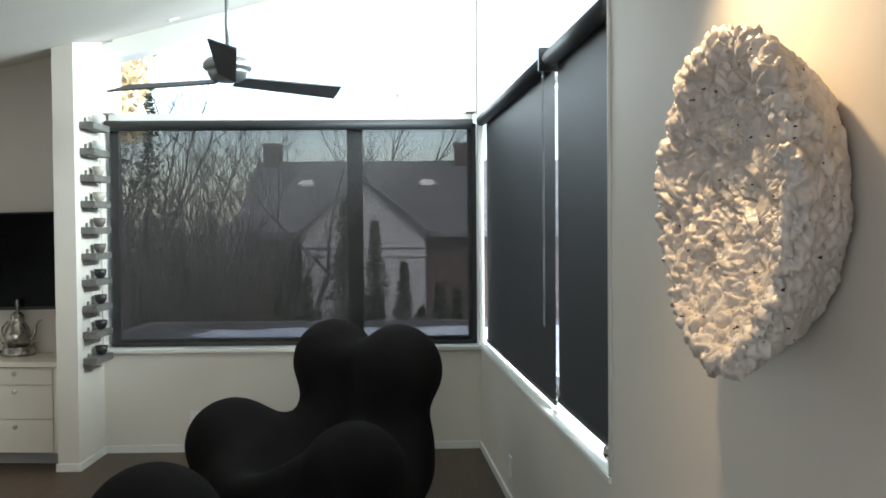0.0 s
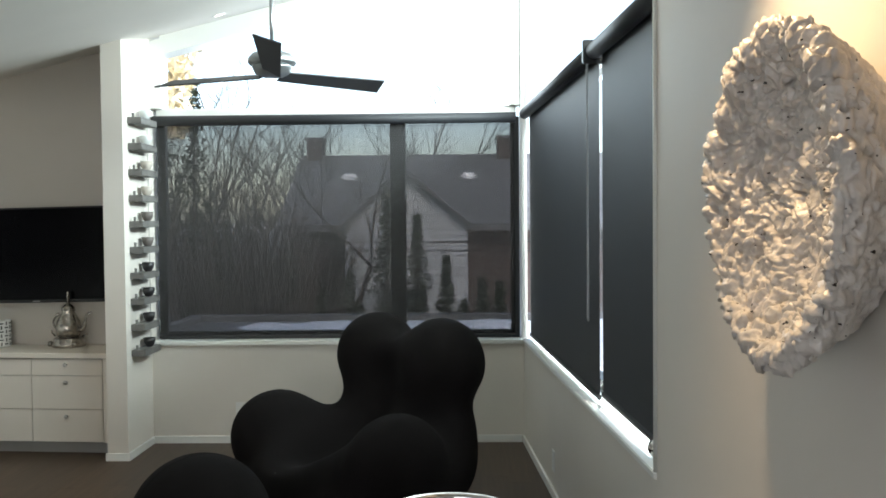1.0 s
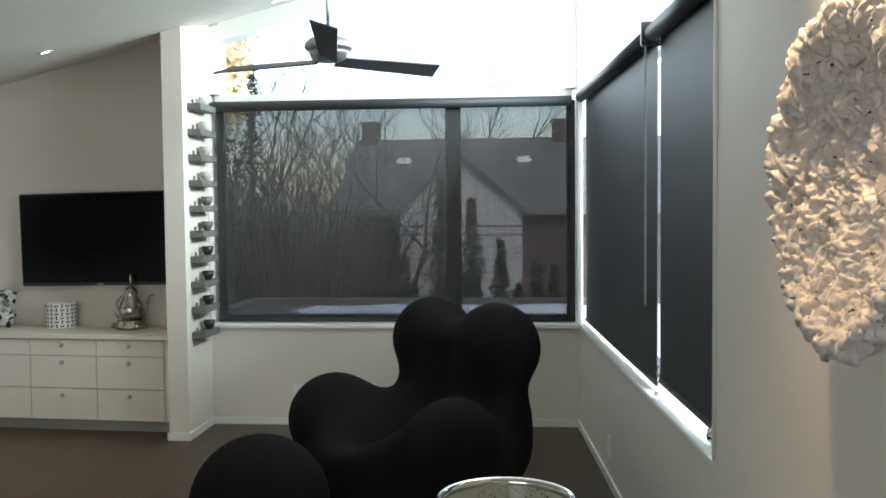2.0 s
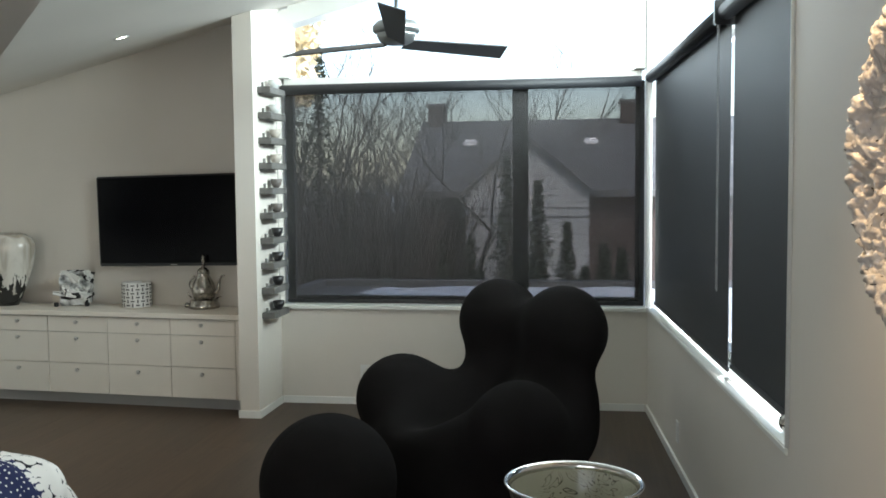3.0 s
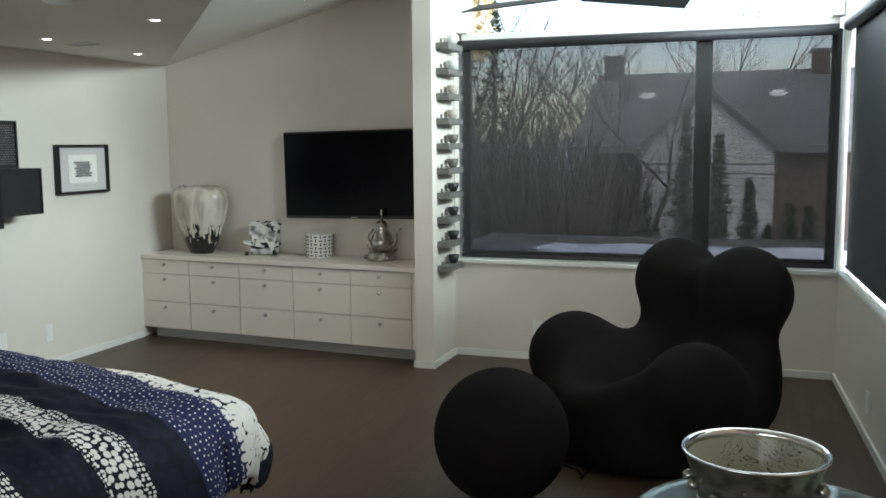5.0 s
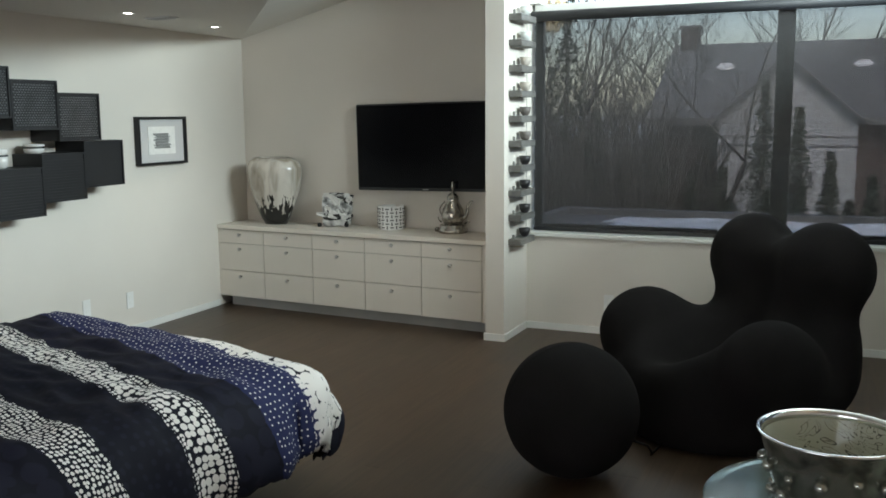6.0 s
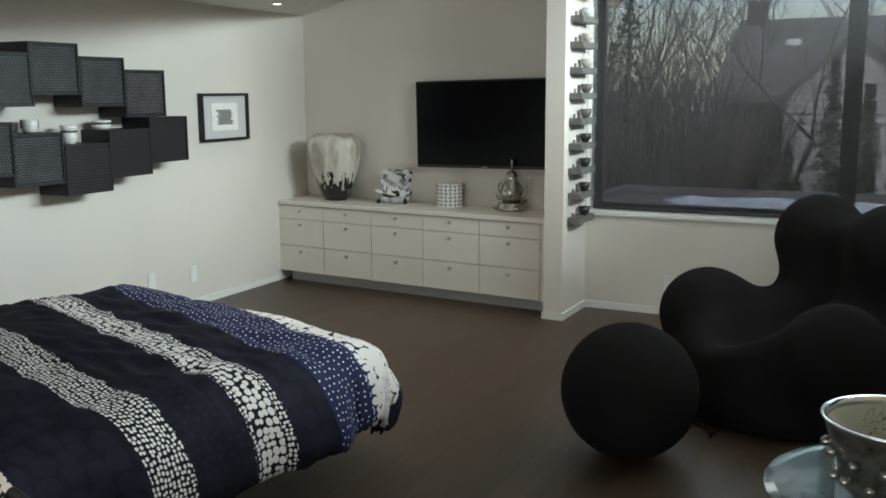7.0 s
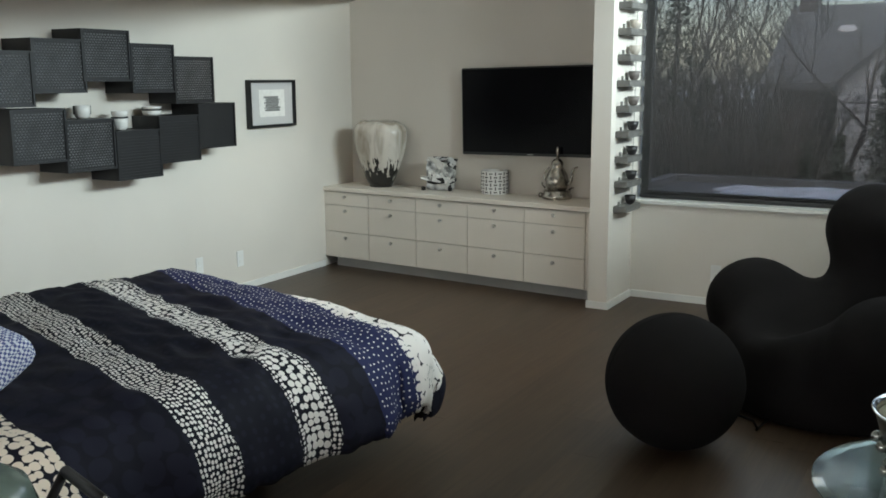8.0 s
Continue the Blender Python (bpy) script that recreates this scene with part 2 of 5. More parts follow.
def gingham():
    m = material("blue_gingham_cotton", (0.5, 0.55, 0.68), 0.8)
    nt = m.node_tree
    b = nt.nodes["Principled BSDF"]
    tc = nt.nodes.new("ShaderNodeTexCoord")
    ck = nt.nodes.new("ShaderNodeTexChecker")
    ck.inputs["Scale"].default_value = 110
    ck.inputs["Color1"].default_value, ck.inputs["Color2"].default_value = (0.62, 0.65, 0.72, 1), (0.07, 0.09, 0.25, 1)
    nt.links.new(tc.outputs["Object"], ck.inputs["Vector"])
    nt.links.new(ck.outputs[0], b.inputs["Base Color"])
    return m


GINGHAM = gingham()


def etched_lining():
    """Pale green glass with dark drawn swirls."""
    m = material("etched_green_lining", (0.5, 0.53, 0.45), 0.16, mottled=0.1, scale=6)
    nt = m.node_tree
    b = nt.nodes["Principled BSDF"]
    tc = nt.nodes.new("ShaderNodeTexCoord")
    n = nt.nodes.new("ShaderNodeTexNoise")
    n.inputs["Scale"].default_value, n.inputs["Detail"].default_value, n.inputs["Distortion"].default_value = 7.0, 2.0, 3.0
    nt.links.new(tc.outputs["Object"], n.inputs["Vector"])
    w = nt.nodes.new("ShaderNodeMath")
    w.operation = "PINGPONG"
    w.inputs[1].default_value = 0.07
    nt.links.new(n.outputs["Fac"], w.inputs[0])
    lt = nt.nodes.new("ShaderNodeMapRange")
    lt.inputs["From Min"].default_value, lt.inputs["From Max"].default_value = 0.003, 0.012
    nt.links.new(w.outputs[0], lt.inputs["Value"])
    big = nt.nodes.new("ShaderNodeTexNoise")
    big.inputs["Scale"].default_value = 5
    nt.links.new(tc.outputs["Object"], big.inputs["Vector"])
    sel = nt.nodes.new("ShaderNodeMapRange")
    sel.inputs["From Min"].default_value, sel.inputs["From Max"].default_value = 0.5, 0.42
    nt.links.new(big.outputs["Fac"], sel.inputs["Value"])
    mx0 = nt.nodes.new("ShaderNodeMath")
    mx0.operation = "MAXIMUM"
    nt.links.new(lt.outputs[0], mx0.inputs[0])
    nt.links.new(sel.outputs[0], mx0.inputs[1])
    mix = nt.nodes.new("ShaderNodeMix")
    mix.data_type = "RGBA"
    mix.inputs["A"].default_value, mix.inputs["B"].default_value = (0.05, 0.05, 0.04, 1), (0.43, 0.44, 0.36, 1)
    nt.links.new(mx0.outputs[0], mix.inputs["Factor"])
    nt.links.new(mix.outputs["Result"], b.inputs["Base Color"])
    return m


LINING = etched_lining()
SILVERED = material("silvered_glass", (0.34, 0.35, 0.31), 0.15, 0.8, mottled=0.35, scale=22, grain=0.6, grain_scale=45)
TABLE_GLASS = material("green_table_glass", (0.52, 0.64, 0.60), 0.05, mottled=0.02, Transmission_Weight=0.9, IOR=1.3)


def floor_material():
    m = material("dark_oak_floor", (0.062, 0.045, 0.034), 0.42, mottled=0.1, scale=2)
    nt = m.node_tree
    b = nt.nodes["Principled BSDF"]
    tc = nt.nodes.new("ShaderNodeTexCoord")
    mp = nt.nodes.new("ShaderNodeMapping")
    mp.inputs["Scale"].default_value = (22, 1.2, 22)
    place = nt.nodes.new("ShaderNodeVectorMath")
    nt.links.new(tc.outputs["Object"], place.inputs[0])
    where = nt.nodes.new("ShaderNodeObjectInfo")
    nt.links.new(where.outputs["Location"], place.inputs[1])
    nt.links.new(place.outputs[0], mp.inputs["Vector"])
    n = nt.nodes.new("ShaderNodeTexNoise")
    n.inputs["Scale"].default_value, n.inputs["Detail"].default_value, n.inputs["Distortion"].default_value = 2.0, 8, 0.6
    nt.links.new(mp.outputs[0], n.inputs["Vector"])
    info = nt.nodes.new("ShaderNodeObjectInfo")
    r = nt.nodes.new("ShaderNodeValToRGB")
    r.color_ramp.elements[0].position, r.color_ramp.elements[0].color = 0.25, (0.031, 0.019, 0.011, 1)
    r.color_ramp.elements[1].position, r.color_ramp.elements[1].color = 0.8, (0.066, 0.042, 0.024, 1)
    nt.links.new(n.outputs["Fac"], r.inputs["Fac"])
    hsv = nt.nodes.new("ShaderNodeHueSaturation")
    mr = nt.nodes.new("ShaderNodeMapRange")
    mr.inputs["To Min"].default_value, mr.inputs["To Max"].default_value = 0.86, 1.14
    nt.links.new(info.outputs["Random"], mr.inputs["Value"])
    nt.links.new(mr.outputs[0], hsv.inputs["Value"])
    nt.links.new(r.outputs[0], hsv.inputs["Color"])
    nt.links.new(hsv.outputs[0], b.inputs["Base Color"])
    bp = nt.nodes.new("ShaderNodeBump")
    bp.inputs["Strength"].default_value, bp.inputs["Distance"].default_value = 0.15, 0.002
    nt.links.new(n.outputs["Fac"], bp.inputs["Height"])
    nt.links.new(bp.outputs[0], b.inputs["Normal"])
    return m


OAK = floor_material()


def screen_cloth():
    """Open-weave solar cloth: fine threads with see-through gaps."""
    m = bpy.data.materials.new("open_weave_solar_cloth")
    m.use_nodes = True
    nt = m.node_tree
    b = nt.nodes["Principled BSDF"]
    b.inputs["Base Color"].default_value, b.inputs["Roughness"].default_value = (0.032, 0.032, 0.033, 1), 0.65
    out = nt.nodes["Material Output"]
    tr = nt.nodes.new("ShaderNodeBsdfTransparent")
    mix = nt.nodes.new("ShaderNodeMixShader")
    mix.inputs[0].default_value = 0.65
    nt.links.new(tr.outputs[0], mix.inputs[1])
    nt.links.new(b.outputs[0], mix.inputs[2])
    nt.links.new(mix.outputs[0], out.inputs["Surface"])
    return m


SOLAR = screen_cloth()


# ---- mesh helpers ----
def mesh_of(name, bm, mat, smooth=False):
    me = bpy.data.meshes.new(name)
    bm.to_mesh(me)
    bm.free()
    me.materials.append(mat)
    if smooth:
        for p in me.polygons:
            p.use_smooth = True
    return me


def part(name, bm, mat, parent=None, label="", smooth=False, m=None):
    ob = new(name, mesh_of(name, bm, mat, smooth))
    if parent is not None:
        ob.parent = parent
    if m is not None:
        ob.matrix_local = m
    if label:
        tagged(ob, label)
    return ob


def add_box(bm, x0, y0, z0, x1, y1, z1, m=None, bevel=0.0):
    made = bmesh.ops.create_cube(bm, size=1)
    vs = made["verts"]
    for v in vs:
        v.co = Vector(((x0 + x1) / 2 + v.co.x * (x1 - x0), (y0 + y1) / 2 + v.co.y * (y1 - y0), (z0 + z1) / 2 + v.co.z * (z1 - z0)))
    if bevel:
        es = list({e for v in vs for e in v.link_edges})
        got = bmesh.ops.bevel(bm, geom=es, offset=bevel, segments=2, affect="EDGES")
        vs = list({v for f in got["faces"] for v in f.verts} | {v for v in vs if v.is_valid})
    if m is not None:
        bmesh.ops.transform(bm, matrix=m, verts=vs)
    return bm


def box(x0, y0, z0, x1, y1, z1, m=None, bevel=0.0):
    return add_box(bmesh.new(), x0, y0, z0, x1, y1, z1, m, bevel)


def lathe(profile, steps=32, bm=None, m=None):
    """Turn (radius, height) pairs round z."""
    bm = bm or bmesh.new()
    rings = []
    for r, z in profile:
        if r < 1e-5:
            rings.append([bm.verts.new((0, 0, z))])
        else:
            rings.append([bm.verts.new((r * math.cos(2 * math.pi * i / steps), r * math.sin(2 * math.pi * i / steps), z)) for i in range(steps)])
    for a, b in zip(rings, rings[1:]):
        for i in range(steps):
            j = (i + 1) % steps
            q = [a[i % len(a)], a[j % len(a)], b[j % len(b)], b[i % len(b)]]
            q = [v for k, v in enumerate(q) if v not in q[:k]]
            if len(q) > 2:
                bm.faces.new(q)
    if m is not None:
        bmesh.ops.transform(bm, matrix=m, verts=[v for r in rings for v in r])
    return bm


def tube(points, r, steps=10, bm=None):
    """A round bar along points."""
    bm = bm or bmesh.new()
    pts = [Vector(p) for p in points]
    rings = []
    for i, p in enumerate(pts):
        d = (pts[min(i + 1, len(pts) - 1)] - pts[max(i - 1, 0)]).normalized()
        q = d.to_track_quat("Z", "Y")
        rr = r[i] if isinstance(r, (list, tuple)) else r
        rings.append([bm.verts.new(p + q @ Vector((rr * math.cos(2 * math.pi * k / steps), rr * math.sin(2 * math.pi * k / steps), 0))) for k in range(steps)])
    for a, b in zip(rings, rings[1:]):
        for i in range(steps):
            bm.faces.new((a[i], a[(i + 1) % steps], b[(i + 1) % steps], b[i]))
    bm.faces.new(rings[0][::-1])
    bm.faces.new(rings[-1])
    return bm


def prism(plan, z0, tops):
    """An upright solid on a plan, with a top height for each corner."""
    bm = bmesh.new()
    lo = [bm.verts.new((x, y, z0)) for x, y in plan]
    hi = [bm.verts.new((x, y, z)) for (x, y), z in zip(plan, tops)]
    n = len(plan)
    bm.faces.new(lo[::-1])
    bm.faces.new(hi)
    for i in range(n):
        bm.faces.new((lo[i], lo[(i + 1) % n], hi[(i + 1) % n], hi[i]))
    bmesh.ops.recalc_face_normals(bm, faces=bm.faces)
    return bm


def skin(field, lo, hi, step):
    """Surface net of field(x, y, z) < 0 in the box lo..hi."""
    ax = [np.arange(a - step, b + 2 * step, step) for a, b in zip(lo, hi)]
    g = field(*np.meshgrid(*ax, indexing="ij"))
    s = g < 0
    nx, ny, nz = (n - 1 for n in g.shape)
    total, count = np.zeros((nx, ny, nz, 3)), np.zeros((nx, ny, nz))
    corners = [(i, j, k) for i in (0, 1) for j in (0, 1) for k in (0, 1)]
    for a in corners:
        for d in range(3):
            if a[d]:
                continue
            b = tuple(1 if q == d else a[q] for q in range(3))
            ga, gb = (g[c[0]:c[0] + nx, c[1]:c[1] + ny, c[2]:c[2] + nz] for c in (a, b))
            hit = (ga < 0) != (gb < 0)
            w = np.where(hit, ga / np.where(hit, ga - gb, 1), 0)
            at = np.zeros((nx, ny, nz, 3)) + np.array(a)
            at[..., d] += w
            total += at * hit[..., None]
            count += hit
    cells = np.argwhere(count > 0)
    index = -np.ones((nx, ny, nz), int)
    index[tuple(cells.T)] = np.arange(len(cells))
    base = np.array([a[0] for a in ax])
    co = base + step * (cells + total[tuple(cells.T)] / count[tuple(cells.T)][:, None])
    faces = []
    for d in range(3):
        u, v = [q for q in range(3) if q != d]
        sl = [slice(1, n) for n in g.shape]
        sl[d] = slice(0, g.shape[d] - 1)
        sl2 = list(sl)
        sl2[d] = slice(1, g.shape[d])
        for c in np.argwhere(s[tuple(sl)] != s[tuple(sl2)]):
            p = c + 1
            p[d] = c[d]
            if (p >= (nx, ny, nz)).any():
                continue
            q = []
            for du, dv in ((-1, -1), (0, -1), (0, 0), (-1, 0)):
                e = p.copy()
                e[u] += du
                e[v] += dv
                q.append(int(index[tuple(e)]))
            if min(q) >= 0:
                faces.append(q if s[tuple(p)] == (d != 1) else q[::-1])
    me = bpy.data.meshes.new("skin")
    me.from_pydata([tuple(c) for c in co], [], faces)
    bm = bmesh.new()
    bm.from_mesh(me)
    bpy.data.meshes.remove(me)
    bmesh.ops.recalc_face_normals(bm, faces=bm.faces)
    return bm


def blend(a, b, k):
    h = np.clip(0.5 + 0.5 * (b - a) / k, 0, 1)
    return b * (1 - h) + a * h - k * h * (1 - h)


def carve(a, b, k):
    return -blend(-a, b, k)


def egg(x, y, z, c, r):
    k0 = np.sqrt(((x - c[0]) / r[0]) ** 2 + ((y - c[1]) / r[1]) ** 2 + ((z - c[2]) / r[2]) ** 2)
    k1 = np.sqrt(((x - c[0]) / r[0] ** 2) ** 2 + ((y - c[1]) / r[1] ** 2) ** 2 + ((z - c[2]) / r[2] ** 2) ** 2) + 1e-6
    return k0 * (k0 - 1) / k1


def thing(name, m, label, category, group="", kind=""):
    ob = new(name)
    ob.empty_display_size = 0.1
    ob.matrix_world = m
    return tagged(ob, label, category, group, kind)


# ---- the plan ----
# Four wall lines; each frame has x along the wall. The walls stand a few degrees out of square.
WINDOW_W = pose(-2.155, 6.335, 0, 0, 0, 0.4)          # x to the right, y outwards
RIGHT_W = pose(0.362, 6.347, 0, 0, 0, -86.2)        # x towards the camera, y outwards
TV_W = pose(-4.729, 6.60, 0, 0, 0, -4.1)           # x to the right, y outwards
LEFT_W = pose(-4.729, 6.60, 0, 0, 0, 271)        # x towards the camera, y inwards
FLAT = 2.149
RISE, ACROSS = 0.318, (0.776, 0.63)


def roof(x, y):
    return max(FLAT, FLAT + RISE * (ACROSS[0] * (x + 4.729) + ACROSS[1] * (y - 6.60)))


def local_prism(m, x0, y0, x1, y1, z0, z1=None, over=0.0):
    """A block on a wall's own axes, from z0 to z1 or up to the roof."""
    pts = [m @ Vector((x, y, 0)) for x, y in ((x0, y0), (x1, y0), (x1, y1), (x0, y1))]
    return prism([(p.x, p.y) for p in pts], z0, [z1 if z1 is not None else roof(p.x, p.y) + over for p in pts])


def structure(name, bm, mat, label, category="wall", smooth=False):
    return tagged(part(name, bm, mat, None, "", smooth), label, category, "", "structure")


# ceiling: a flat part and a slope that meet on a slanting crease
def ceiling():
    def line_x(y):
        return -4.729 - ACROSS[1] / ACROSS[0] * (y - 6.60)

    def z(x, y):
        return FLAT + RISE * (ACROSS[0] * (x + 4.729) + ACROSS[1] * (y - 6.60))
    bm = bmesh.new()
    far, near = 7.4, -2.6
    slope = [(line_x(-0.5), -0.5), (1.6, -0.5), (1.6, far), (line_x(far), far)]
    flat = [(-7.0, near), (1.6, near), (1.6, -0.5), (line_x(-0.5), -0.5), (line_x(far), far), (-7.0, far)]
    for plan, up in ((flat, lambda x, y: FLAT), (slope, lambda x, y: z(x, y))):
        lo = [bm.verts.new((x, y, up(x, y))) for x, y in plan]
        hi = [bm.verts.new((x, y, up(x, y) + 0.15)) for x, y in plan]
        bm.faces.new(lo[::-1])
        bm.faces.new(hi)
        for i in range(len(plan)):
            j = (i + 1) % len(plan)
            bm.faces.new((lo[i], lo[j], hi[j], hi[i]))
    bmesh.ops.recalc_face_normals(bm, faces=bm.faces)
    structure("ceiling", bm, CEIL, "white painted ceiling, flat part meeting a raised slope", "ceiling")


ceiling()
FLOOR = structure("floor", box(-7, -2.6, -0.2, 1.6, 7.4, -0.014), GAP, "dark stained oak plank floor", "floor")
# window wall: low wall under the sill, rising piece beside the pier
structure("wall_north", local_prism(WINDOW_W, 0.0, 0.0, 2.62, 0.22, 0, 0.665), WALL, "white painted low wall under the wide window")
PIER = ((-2.286, 5.868), (-2.155, 5.868), (-2.155, 6.56), (-2.286, 6.56))
structure("wall_pier", prism(PIER, 0, [roof(x, y) + 0.05 for x, y in PIER]), WALL, "white painted wall pier beside the window")
# right wall: low wall, then full wall from the window's end to the back
structure("wall_east_low", local_prism(RIGHT_W, 0.0, 0.0, 3.33, 0.22, 0, 0.675), WALL, "white painted low wall under the side window")
structure("wall_east", local_prism(RIGHT_W, 3.33, 0.0, 9.0, 0.22, 0, None, 0.05), WALL, "white painted wall with a ceramic dish")
structure("wall_tv", local_prism(TV_W, -0.3, 0.0, 2.45, 0.22, 0, None, 0.05), WALL, "white painted wall behind the television")
structure("wall_west", local_prism(LEFT_W, 0.0, -0.22, 9.15, 0.0, 0, None, 0.05), WALL, "white painted wall with black boxes")
# unseen back wall; the opening is assumed, to let the fill lamp in
bm = box(-7.0, -2.6, 0, -3.85, -2.4, 2.3)
add_box(bm, -0.55, -2.6, 0, 1.6, -2.4, 2.3)
add_box(bm, -3.85, -2.6, 2.1, -0.55, -2.4, 2.3)
structure("wall_south", bm, WALL, "unseen white back wall with an assumed door opening")

# ---- the wide window ----
def pane(bm, w):
    p = part("pane", bm, GLASS_PLAIN, w)
    p.visible_shadow = False


def window_wide():
    w = thing("window_1", WINDOW_W, "wide window with dark frame and sloping clerestory", "window", "", "structure")
    part("window_sill", box(0.0, -0.02, 0.665, 2.516, 0.2, 0.692, bevel=0.004), TRIM, w)
    for x0, x1 in ((0.02, 0.075), (1.62, 1.725), (2.44, 2.50)):
        part("window_frame", box(x0, 0.12, 0.692, x1, 0.18, 2.2, bevel=0.004), WINDOW_FRAME, w)
    part("window_frame", box(0.075, 0.12, 0.692, 2.44, 0.18, 0.745, bevel=0.004), WINDOW_FRAME, w)
    part("window_frame", box(0.02, 0.1, 2.19, 2.48, 0.2, 2.27, bevel=0.004), TRIM, w)
    # clerestory
    def top(x):
        return roof(-2.155 + x, 6.335) - 0.01
    for x0, x1 in ((0.0, 0.075), (2.43, 2.5)):
        part("clerestory_frame", prism([(x0, 0.04), (x1, 0.04), (x1, 0.2), (x0, 0.2)], 2.27, [top(x0), top(x1), top(x1), top(x0)]), TRIM, w)
    bm = bmesh.new()
    v = [bm.verts.new((x, y, top(x) + dz)) for x in (0.075, 2.43) for y in (0.04, 0.2) for dz in (-0.11, 0.03)]
    for f in ((0, 1, 3, 2), (4, 6, 7, 5), (0, 4, 5, 1), (2, 3, 7, 6), (0, 2, 6, 4), (1, 5, 7, 3)):
        bm.faces.new([v[i] for i in f])
    bmesh.ops.recalc_face_normals(bm, faces=bm.faces)
    part("clerestory_frame", bm, TRIM, w)
    for x0, x1 in ((0.075, 1.62), (1.725, 2.44)):
        pane(box(x0, 0.145, 0.75, x1, 0.151, 2.19), w)


window_wide()


def roller_blind(m, x0, x1, y, z0, z1, cloth, label, tube_r=0.035):
    b = thing("roller_blind", m, label, "blind", "roller blinds")
    part("roller_tube", tube([(x0, y, z1), (x1, y, z1)], tube_r, 16), ROLLER, b, smooth=True)
    part("cloth", box(x0 + 0.01, y + tube_r - 0.004, z0, x1 - 0.01, y + tube_r - 0.002, z1), cloth, b)
    part("hem_bar", box(x0 + 0.01, y + tube_r - 0.012, z0 - 0.012, x1 - 0.01, y + tube_r + 0.004, z0 + 0.012, bevel=0.004), WINDOW_FRAME, b)
    return b


roller_blind(WINDOW_W, 0.015, 2.475, 0.05, 0.712, 2.185, SOLAR, "dark see-through roller blind pulled down over wide window")
# corner post and the side window's blinds
structure("corner_post", local_prism(WINDOW_W, 2.505, 0.03, 2.545, 0.2, 0.665, None, 0.03), TRIM, "white corner post between two windows", "trim")


def window_side():
    w = thing("window_2", RIGHT_W, "side window behind charcoal blinds with clerestory above", "window", "", "structure")
    part("window_sill", box(0.0, -0.01, 0.675, 3.33, 0.2, 0.70, bevel=0.004), TRIM, w)
    part("window_frame", box(0.02, 0.12, 0.70, 3.32, 0.18, 0.75), WINDOW_FRAME, w)
    part("window_frame", box(0.02, 0.12, 2.19, 3.32, 0.2, 2.27), TRIM, w)
    for x in (0.06, 2.29, 3.29):
        part("window_frame", box(x - 0.03, 0.12, 0.75, x + 0.03, 0.18, 2.19), TRIM, w)
    p = [(0.0, 0.1), (0.2, 0.1), (0.2, 0.2), (0.0, 0.2)]
    w0 = [RIGHT_W @ Vector((x, y, 0)) for x, y in p]
    part("clerestory_frame", prism(p, 2.27, [roof(q.x, q.y) + 0.02 for q in w0]), TRIM, w)
    for x0, x1 in ((0.09, 2.26), (2.32, 3.26)):
        pane(box(x0, 0.145, 0.74, x1, 0.151, 2.19), w)


window_side()
roller_blind(RIGHT_W, 0.005, 2.268, 0.012, 0.73, 2.2, ROLLER, "charcoal roller blind pulled down over side window")
roller_blind(RIGHT_W, 2.314, 3.27, 0.012, 0.757, 2.2, ROLLER, "charcoal roller blind pulled down beside the wall")



# assumed door behind the camera, added as a source for the fill lamp
def assumed_door():
    d = thing("assumed_door_1", pose(-3.85, -2.5, 0), "assumed, unseen glazed sliding door in the back wall", "door", "", "structure")
    for x0, x1 in ((0.0, 0.06), (1.62, 1.68), (3.24, 3.3)):
        part("stile", box(x0, -0.04, 0.0, x1, 0.04, 2.1, bevel=0.003), WINDOW_FRAME, d)
    for z0, z1 in ((0.0, 0.06), (2.04, 2.1)):
        for x0, x1 in ((0.06, 1.62), (1.68, 3.24)):
            part("rail", box(x0, -0.04, z0, x1, 0.04, z1), WINDOW_FRAME, d)
    for x0, x1 in ((0.06, 1.62), (1.68, 3.24)):
        pane(box(x0, -0.003, 0.06, x1, 0.003, 2.04), d)


assumed_door()

# ---- baseboards ----
for nm, m, x0, x1, y0, y1 in (("baseboard_1", WINDOW_W, 0.012, 2.5, -0.012, -0.0), ("baseboard_2", RIGHT_W, 0.0, 8.8, -0.012, 0.0), ("baseboard_3", LEFT_W, 0.44, 9.2, 0.0, 0.012)):
    structure(nm, local_prism(m, x0, y0, x1, y1, -0.01, 0.048), TRIM, "white painted baseboard", "baseboard")
structure("baseboard_4", box(-2.296, 5.856, -0.01, -2.143, 5.868, 0.048), TRIM, "white painted baseboard round the pier", "baseboard")
structure("baseboard_5", box(-2.155, 5.868, -0.01, -2.143, 6.322, 0.048), TRIM, "white painted baseboard round the pier", "baseboard")


